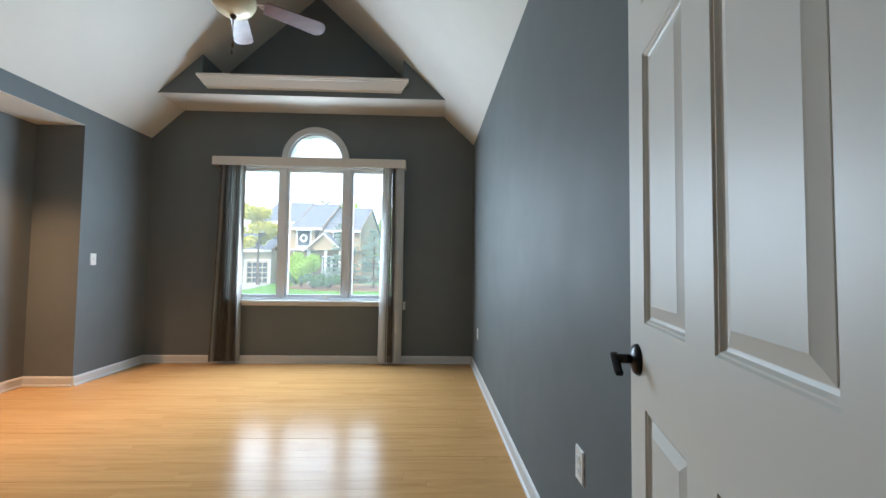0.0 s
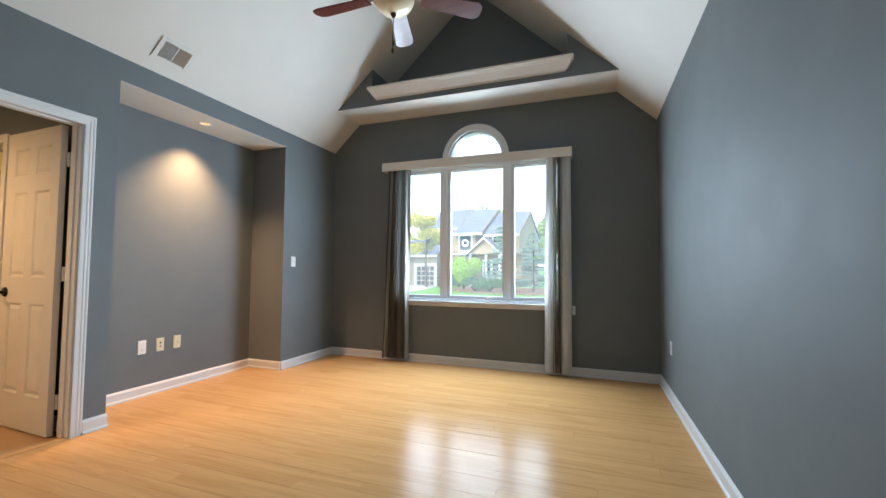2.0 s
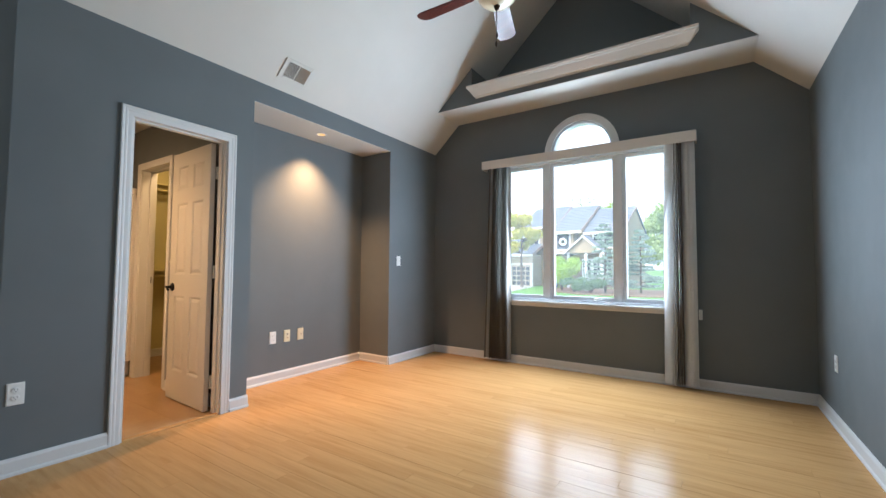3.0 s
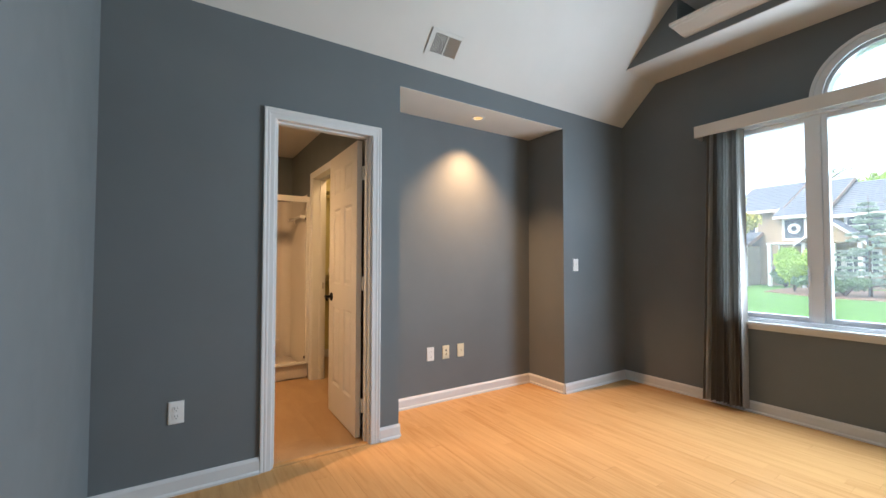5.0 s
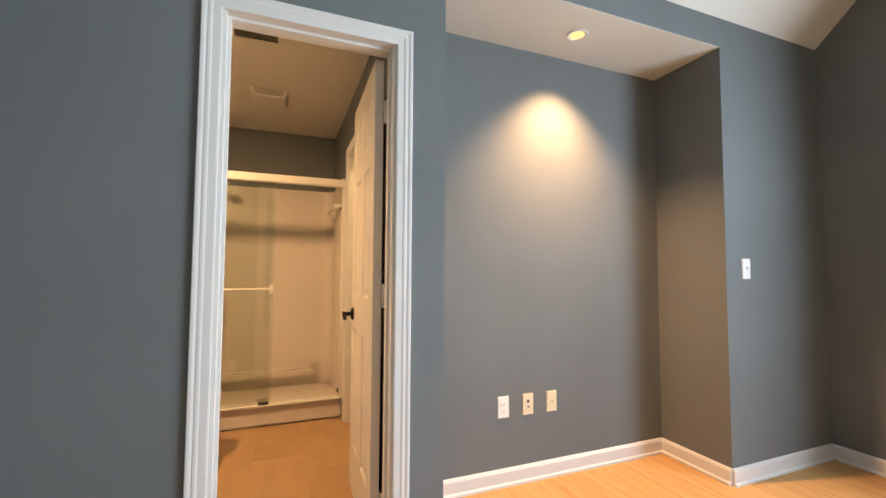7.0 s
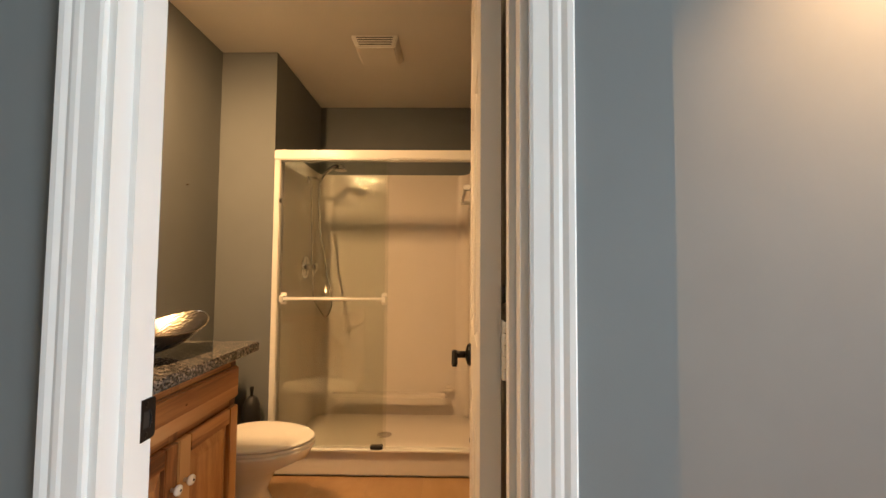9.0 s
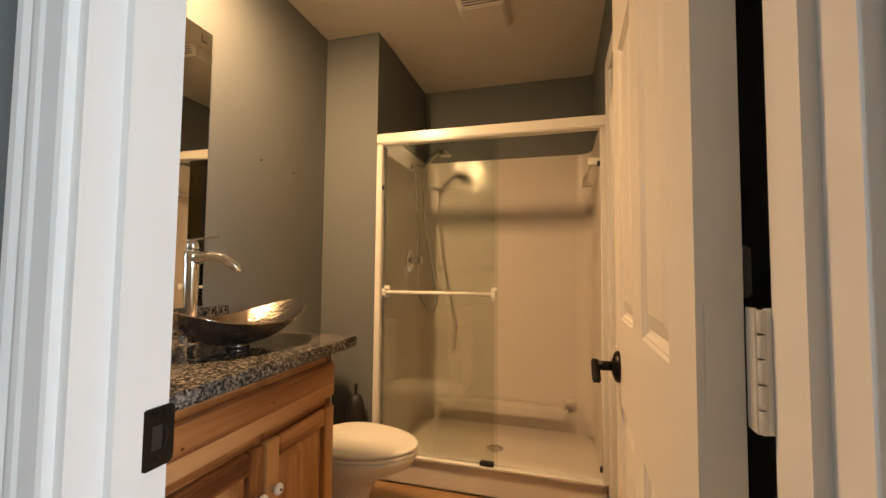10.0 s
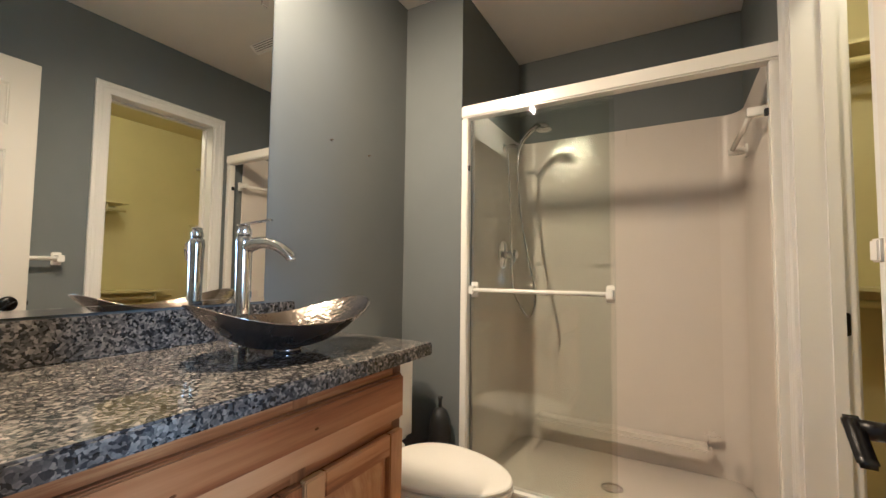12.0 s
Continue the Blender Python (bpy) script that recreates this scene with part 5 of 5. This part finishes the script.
def closet_shelf(at, rz, length, depth, label):
    s = thing("closet_shelf", at, rz, label=label, category="shelf", group="closet shelves")
    part("board", boxes(((0, 0, 0), (length, depth, 0.018)), bevel=0.002), CLOSET, s)
    part("cleat", boxes(((0, 0, -0.06), (length, 0.018, -0.0005)), bevel=0.002), CLOSET, s)
    bm = bmesh.new()
    tube(bm, [(0.005, depth - 0.06, -0.05), (length - 0.005, depth - 0.06, -0.05)], 0.016, 12)
    part("rod", bm, CLOSET, s, "", True)
    for x in (0.15, length - 0.15):
        part("bracket", boxes(((x - 0.006, 0.018, -0.02), (x + 0.006, depth - 0.03, -0.0005)), ((x - 0.006, 0.018, -0.16), (x + 0.006, 0.03, -0.02)), ((x - 0.006, depth - 0.08, -0.07), (x + 0.006, depth - 0.03, -0.02))), CLOSET, s)
    return s


closet_shelf((CLX0, CLY - 0.33, 2.03), -90, 1.2, 0.30, "cream painted closet shelf with hanging rod, empty")
closet_shelf((CLX0, CLY - 0.33, 1.02), -90, 1.2, 0.30, "cream painted lower closet shelf with rod, empty")
closet_shelf((CLX1, CLY, 1.62), 180, 1.2, 0.30, "cream painted closet shelf on the back wall, empty")
closet_shelf((CLX1, CLY, 0.86), 180, 1.6, 0.30, "cream painted low closet shelf on the back wall, empty")
cl = thing("closet_light", (-4.75, 2.62, BCEIL), 0, label="round glass ceiling light, lit, in the closet", category="ceiling light")
bm = bmesh.new()
lathe(bm, [(0.10, 0.0), (0.10, -0.02)], 28)
part("pan", bm, WHITE, cl, "", True)
bm = bmesh.new()
lathe(bm, [(0.09, -0.021), (0.085, -0.05), (0.05, -0.075), (0.01, -0.083)], 28)
part("glass_dome", bm, BULB, cl, "lit glass dome", True)
cpl = bpy.data.lights.new("closet_bulb", 'POINT')
cpl.energy, cpl.color, cpl.shadow_soft_size = 4, (1.0, 0.62, 0.28), 0.06
new("closet_bulb", cpl).location = (-4.75, 2.62, 2.28)


# ---- outside ----
GZ = -0.75
ground = setting("ground", boxes(((-900, -60, GZ - 0.3), (900, 1600, GZ))), GRASS)


HO = thing("house", (-13.0, 42, GZ), -5, label="two-storey tan house with grey shingle roofs across the lawn", category="house")
part("wall", boxes(((-4.6, 1.0, 0), (6.0, 9.0, 6.2)), ((-0.95, -0.3, 3.45), (1.45, 1.0, 5.6)), ((2.4, 0.2, 3.4), (6.0, 1.0, 5.45))), SIDING, HO)
part("garage_wall", boxes(((-8.2, -1.0, 0), (-2.6, 6.0, 3.3))), EXTERIOR, HO)


def pitched(name, x0, x1, y0, zb, yr, zr, over=0.25):
    """A shingled roof with its ridge along x: slope in front, slope behind, fascia and rake boards."""
    bm = bmesh.new()
    yb = 2 * yr - y0
    prism(bm, [(y0, zb), (yr, zr), (yb, zb), (yb, zb - 0.12), (yr, zr - 0.16), (y0, zb - 0.12)], 'x', x0 - over, x1 + over)
    r = part(name, bm, ROOF, HO)
    part("fascia", boxes(((x0 - over, y0 - 0.06, zb - 0.26), (x1 + over, y0 - 0.002, zb - 0.02))), WHITE, r)
    n = 16
    for i in range(n):
        u, v = i / n, (i + 0.97) / n
        p = [(y0 + (yr - y0) * u, zb + (zr - zb) * u + 0.004), (y0 + (yr - y0) * v, zb + (zr - zb) * v + 0.004), (y0 + (yr - y0) * v, zb + (zr - zb) * v + 0.02), (y0 + (yr - y0) * u, zb + (zr - zb) * u + 0.07)]
        bm = bmesh.new()
        prism(bm, p, 'x', x0 - over + 0.01, x1 + over - 0.01)
        part("shingle_course", bm, ROOF, r)
    for x, sg in ((x0 - over, -1), (x1 + over, 1)):
        bm = bmesh.new()
        prism(bm, [(y0 - 0.05, zb - 0.26), (y0 - 0.05, zb + 0.02), (yr, zr + 0.02), (yr, zr - 0.26)], 'x', min(x, x + sg * 0.04), max(x, x + sg * 0.04))
        part("rake_board", bm, RAKE, r)
    return r


pitched("roof", -4.6, -0.9, 0.5, 6.35, 5.0, 8.95)
pitched("bay_roof", -0.75, 2.25, -0.75, 5.62, 5.0, 8.80, 0.12)
pitched("wing_roof", 2.5, 6.0, -0.25, 5.45, 5.0, 8.37, 0.12)
pitched("garage_roof", -8.2, -2.6, -1.5, 3.35, 2.5, 5.2)
part("gable_wall", (lambda b: (prism(b, [(1.0, 6.0), (9.0, 6.0), (5.0, 8.2)], 'x', 5.6, 5.95), prism(b, [(1.0, 6.0), (9.0, 6.0), (5.0, 8.7)], 'x', -4.55, -4.3), b)[2])(bmesh.new()), SIDING, HO)
part("porch_roof", boxes(((-1.05, -1.5, 3.32), (1.5, 1.0, 3.46)), bevel=0.02), WHITE, HO)
bm = bmesh.new()
prism(bm, [(1.1, 3.35), (4.6, 3.35), (2.85, 4.86)], 'y', -1.5, 1.0)
pg = part("porch_gable", bm, SIDING, HO)
for sg in (-1, 1):
    bm = bmesh.new()
    prism(bm, [(2.85, 4.88), (2.85, 5.08), (2.85 + sg * 2.0, 3.35), (2.85 + sg * 2.0, 3.15)], 'y', -1.75, 1.0)
    part("gable_slope", bm, ROOF, pg)
    bm = bmesh.new()
    prism(bm, [(2.85, 4.84), (2.85, 5.04), (2.85 + sg * 2.0, 3.31), (2.85 + sg * 2.0, 3.11)], 'y', -1.80, -1.755)
    part("rake_board", bm, WHITE, pg)
part("stone_front", boxes(((1.2, 0.9, 0), (5.9, 0.99, 1.0))), STONE, HO)
for x0, x1, z0, z1, y in ((-0.26, 0.99, 3.82, 5.31, -0.3), (3.3, 5.2, 4.0, 5.2, 0.2), (2.0, 2.7, 1.1, 2.7, 0.9), (3.0, 3.7, 1.1, 2.7, 0.9), (4.0, 4.7, 1.1, 2.7, 0.9), (-3.9, -2.9, 4.1, 5.4, 1.0)):
    w_ = part("window", boxes(((x0 - 0.16, y - 0.06, z0 - 0.16), (x1 + 0.16, y - 0.0, z0)), ((x0 - 0.16, y - 0.06, z1), (x1 + 0.16, y, z1 + 0.16)), ((x0 - 0.16, y - 0.06, z0), (x0, y, z1)), ((x1, y - 0.06, z0), (x1 + 0.16, y, z1))), WHITE, HO)
    part("pane", boxes(((x0, y - 0.03, z0), (x1, y - 0.005, z1))), PANE_DARK, w_)
    if y > 0:
        part("mullion", boxes((((x0 + x1) / 2 - 0.03, y - 0.05, z0), ((x0 + x1) / 2 + 0.03, y - 0.031, z1)), ((x0, y - 0.05, (z0 + z1) / 2 - 0.03), ((x0 + x1) / 2 - 0.031, y - 0.031, (z0 + z1) / 2 + 0.03))), WHITE, w_)
bm = bmesh.new()
for k in range(24):
    a0, a1 = 2 * math.pi * k / 24, 2 * math.pi * (k + 0.8) / 24
    prism(bm, [(0.37 + r * math.cos(a), 4.57 + r * math.sin(a)) for r, a in ((0.20, a0), (0.42, a0), (0.38, a1), (0.22, a1))], 'y', -0.42, -0.335)
part("wreath", bm, VINYL, HO)
gd = part("garage_door", boxes(((-5.0, -1.06, 0.05), (-2.9, -1.0, 2.15))), PANE_DARK, HO)
for z in (0.05, 0.56, 1.07, 1.58, 2.09):
    part("rail", boxes(((-5.0, -1.10, z - 0.05), (-2.9, -1.06, z + 0.05))), EXTERIOR, gd)
for x in (-5.0, -4.47, -3.95, -3.43, -2.9):
    part("stile", boxes(((x - 0.05, -1.115, 0.0), (x + 0.05, -1.101, 2.14))), EXTERIOR, gd)
part("garage_trim", boxes(((-5.35, -1.12, 0), (-5.06, -1.0, 2.4)), ((-2.84, -1.12, 0), (-2.61, -1.0, 2.4)), ((-5.06, -1.12, 2.2), (-2.84, -1.0, 2.4))), WHITE, HO)
for x in (-0.9, 1.3, 3.0, 4.4):
    part("porch_post", boxes(((x - 0.12, -1.42, 0), (x + 0.12, -1.18, 3.32)), bevel=0.02), WHITE, HO)
part("front_door", boxes(((-0.3, 0.93, 0.1), (0.7, 0.995, 2.3)), bevel=0.02), HICKORY_V, HO)
bm = bmesh.new()
tube(bm, [(-1.15, 0.85, 6.1), (-1.15, 0.85, 0.1)], 0.06, 8)
part("downspout", bm, WHITE, HO)
bm = bmesh.new()
prism(bm, [(-24, 20), (-14.6, 24), (-13.6, 31), (-15.2, 40.6), (-20.4, 40.6)], 'z', GZ, GZ + 0.03)
setting("driveway", bm, DRIVE)
bm = bmesh.new()
prism(bm, [(-11.9, 33.4), (-8.4, 30.4), (-4.0, 30.0), (-1.0, 31.5), (-1.0, 39.8), (-12.2, 39.8)], 'z', GZ, GZ + 0.06)
setting("planting_bed", bm, MULCH)


def leaves(centres, n, size, rng):
    """Many small bent leaf clumps round some centres: (x, y, z, rx, rz)."""
    verts, faces = [], []
    for i in range(n):
        cx, cy, cz, rx, rz = centres[rng.randrange(len(centres))]
        while True:
            p = Vector((rng.uniform(-1, 1), rng.uniform(-1, 1), rng.uniform(-1, 1)))
            if p.length <= 1:
                break
        p *= 0.55 + 0.45 * rng.random()
        c = Vector((cx + p.x * rx, cy + p.y * rx, cz + p.z * rz))
        q = Euler((rng.uniform(0, 6.3), rng.uniform(0, 6.3), rng.uniform(0, 6.3))).to_matrix()
        s = size * rng.uniform(0.5, 1.2)
        k = len(verts)
        for a in ((-s, 0, 0), (0, -s * 0.5, s * 0.2), (s, 0, 0), (0, s * 0.5, s * 0.2)):
            verts.append(c + q @ Vector(a))
        faces.append((k, k + 1, k + 2, k + 3))
    me = bpy.data.meshes.new("crown")
    me.from_pydata(verts, [], faces)
    return me


def tree(at, h, spread, mat, seed, label, n=5000, low=0.3, size=0.2, bare=False):
    rng = random.Random(seed)
    t = thing("tree", at, 0, label=label, category="tree", group="trees across the street")
    bm = bmesh.new()
    r0 = h * 0.022
    tube(bm, curve_pts([(0, 0, 0), (rng.uniform(-.1, .1), 0, h * 0.3), (rng.uniform(-.3, .3), rng.uniform(-.3, .3), h * 0.6), (rng.uniform(-.3, .3), 0, h * 0.92)], 4), [r0 * (1 - 0.07 * i) for i in range(13)], 8)
    cen = []
    for i in range(16):
        a, z = rng.uniform(0, 6.3), h * rng.uniform(low, 0.85)
        ln = spread * rng.uniform(0.5, 1.0) * (1.15 - 0.6 * z / h)
        e = Vector((math.cos(a) * ln, math.sin(a) * ln, z + ln * rng.uniform(0.2, 0.6)))
        tube(bm, [(0, 0, z), (e.x * 0.5, e.y * 0.5, z + (e.z - z) * 0.6), tuple(e)], [r0 * 0.4, r0 * 0.25, r0 * 0.1], 5)
        cen.append((e.x, e.y, e.z, spread * rng.uniform(0.28, 0.45), spread * rng.uniform(0.22, 0.36)))
        if bare:
            for j in range(4):
                g = e + Vector((rng.uniform(-1, 1), rng.uniform(-1, 1), rng.uniform(0.2, 1.2))) * spread * 0.4
                tube(bm, [tuple(e * 0.6 + Vector((0, 0, z * 0.4))), tuple(e), tuple(g)], [r0 * 0.12, r0 * 0.08, r0 * 0.03], 4)
    cen.append((0, 0, h * 0.88, spread * 0.4, h * 0.12))
    part("trunk", bm, BARK, t)
    me = leaves(cen, n, size, rng)
    me.materials.append(mat)
    c = new("crown", me)
    c.parent = t
    return t


def conifer(at, h, spread, mat, seed, label):
    """An airy spruce: a straight trunk with drooping tiers of branches hung with needle sprays."""
    rng = random.Random(seed)
    t = thing("tree", at, 0, label=label, category="tree", group="trees across the street")
    bm = bmesh.new()
    tube(bm, [(0, 0, 0), (0.03, 0, h * 0.5), (0, 0.02, h)], [h * 0.016, h * 0.010, h * 0.002], 8)
    cen = []
    for k in range(15):
        z = h * (0.10 + 0.86 * k / 15)
        reach = spread * (1.02 - z / h) ** 0.8
        for j in range(6):
            a = rng.uniform(0, 6.3)
            ln = reach * rng.uniform(0.6, 1.1)
            e = (math.cos(a) * ln, math.sin(a) * ln, z + rng.uniform(-0.05, 0.16) * ln)
            tube(bm, [(0, 0, z), (e[0] * 0.5, e[1] * 0.5, z + 0.10 * ln), e], [0.03, 0.02, 0.006], 4)
            for u in (0.35, 0.55, 0.75, 0.95):
                cen.append((e[0] * u, e[1] * u, z + (e[2] - z) * u + 0.05 * ln * (1 - u), 0.10 + 0.10 * ln, 0.07))
    part("trunk", bm, BARK, t)
    me = leaves(cen, 9000, 0.10, rng)
    me.materials.append(mat)
    c = new("crown", me)
    c.parent = t
    return t


tree((-15.6, 38, GZ), 7.4, 2.0, LEAF_Y, 3, "slender tree with thin yellow-green spring leaves", 8000, 0.42, 0.15)
tree((-21.5, 40, GZ), 8.0, 3.0, LEAF_A, 5, "tall tree in light green spring leaf", 4500, 0.25, 0.2)
conifer((-6.9, 33, GZ), 5.7, 2.1, LEAF_D, 7, "grey-green spruce in front of the neighbouring house")
conifer((-4.6, 34, GZ), 5.2, 1.9, LEAF_D, 8, "small grey-green spruce on the mulch bed")
tree((-2.9, 42, GZ), 8.4, 2.6, LEAF_A, 9, "tall light green tree beside the house", 5000, 0.25, 0.2)
tree((-17.5, 68, GZ), 14.5, 4.0, LEAF_A, 12, "bare-branched tree behind the house with sparse leaves", 500, 0.5, 0.2, True)
tree((-12.4, 66, GZ), 12.2, 3.4, LEAF_B, 13, "leafy bright green spring tree behind the house", 5000, 0.3, 0.32)
tree((-6.0, 72, GZ), 12.5, 5.0, LEAF_A, 14, "broad green tree behind the house", 5000, 0.3, 0.36)
tree((-30, 60, GZ), 11.5, 5.0, LEAF_Y, 15, "broad yellow-green spring tree beyond the garage", 5000, 0.3, 0.34)
tree((-38, 66, GZ), 12.0, 5.5, LEAF_A, 16, "light green tree far beyond the garage", 5000, 0.3, 0.36)


def shrub(at, r, h, mat, seed, label, n=2500, size=0.09):
    rng = random.Random(seed)
    t = thing("shrub", at, 0, label=label, category="shrub", group="shrubs in front of the house")
    bm = bmesh.new()
    cen = []
    for i in range(9):
        a, d = rng.uniform(0, 6.3), r * rng.uniform(0.1, 0.7)
        e = (math.cos(a) * d, math.sin(a) * d, h * rng.uniform(0.35, 0.8))
        tube(bm, [(0, 0, 0), (e[0] * 0.5, e[1] * 0.5, e[2] * 0.6), e], [0.04, 0.03, 0.01], 5)
        cen.append((*e, r * 0.45, h * 0.3))
    part("stems", bm, BARK, t)
    me = leaves(cen, n, size, rng)
    me.materials.append(mat)
    c = new("foliage", me)
    c.parent = t
    return t


shrub((-10.5, 34, GZ + 0.06), 1.75, 2.75, LEAF_B, 21, "bright lime green spreading shrub in the planting bed", 9000, 0.11)
shrub((-9.0, 32.2, GZ + 0.06), 1.1, 1.15, LEAF_C, 22, "low dark green clipped shrub", 3500, 0.09)
shrub((-7.7, 32.0, GZ + 0.06), 1.2, 1.05, LEAF_C, 23, "low dark green spreading shrub", 3500, 0.09)
shrub((-12.6, 39.3, GZ + 0.06), 1.0, 1.2, LEAF_C, 24, "low dark green shrub by the porch", 3000, 0.10)

# ---- floor boards ----


def plank_mesh(length, width, mat, name="plank", bev=0.0003):
    bm = boxes(((0, 0, -0.006), (length, width, 0)))
    bmesh.ops.bevel(bm, geom=[e for e in bm.edges if all(v.co.z > -0.001 for v in e.verts)], offset=bev, segments=1, affect='EDGES')
    bmesh.ops.recalc_face_normals(bm, faces=bm.faces)
    me = bpy.data.meshes.new(name)
    bm.to_mesh(me)
    bm.free()
    me.materials.append(mat)
    return me


def lay(parent, x0, x1, y0, y1, pw, length, mat, seed, cache):
    """Boards along x in staggered rows, butted end to end."""
    rng = random.Random(seed)
    rows_ = max(1, round((y1 - y0) / pw))
    w = (y1 - y0) / rows_
    for r in range(rows_):
        x = x0 - rng.uniform(0, length * 0.8)
        while x < x1:
            a, b = max(x, x0), min(x + length, x1)
            x += length
            if b - a < 0.03:
                continue
            key = (round(b - a, 2), round(w, 4), mat.name)
            if key not in cache:
                cache[key] = plank_mesh(1.0, w - 0.0003, mat)
            o = new("plank", cache[key])
            o.parent = parent
            o.matrix_basis = Matrix.LocRotScale((a, y0 + r * w, rng.uniform(-0.0004, 0.0004)), Euler((rng.uniform(-0.0025, 0.0025), 0, 0)), (b - a - 0.0006, 1, 1))


fl = bpy.data.objects["floor"]
store = {}
lay(fl, XL, XR, ALC_Y, NY0, 0.0889, 1.21, FLOOR, 31, store)
lay(fl, NX, XR, NY0, NY1, 0.0889, 1.21, FLOOR, 32, store)
lay(fl, XL, XR, NY1, YW, 0.0889, 1.21, FLOOR, 33, store)
lay(fl, ALC_X, XR, ENT_Y, ALC_Y, 0.0889, 1.21, FLOOR, 34, store)
lay(fl, -1.2, 0.7, -1.3, ENT_Y, 0.0889, 1.21, FLOOR, 35, store)
fb = bpy.data.objects["floor_bath"]
lay(fb, SHX - 0.02, XL - 0.045, BY0, BY1, 0.335, 0.92, BATHF, 36, store)
lay(fb, CD0, CD1, BY1, BY1 + 0.125, 0.125, 0.92, BATHF, 37, store)
lay(fb, CLX0, CLX1, BY1 + 0.125, CLY, 0.335, 0.92, BATHF, 38, store)
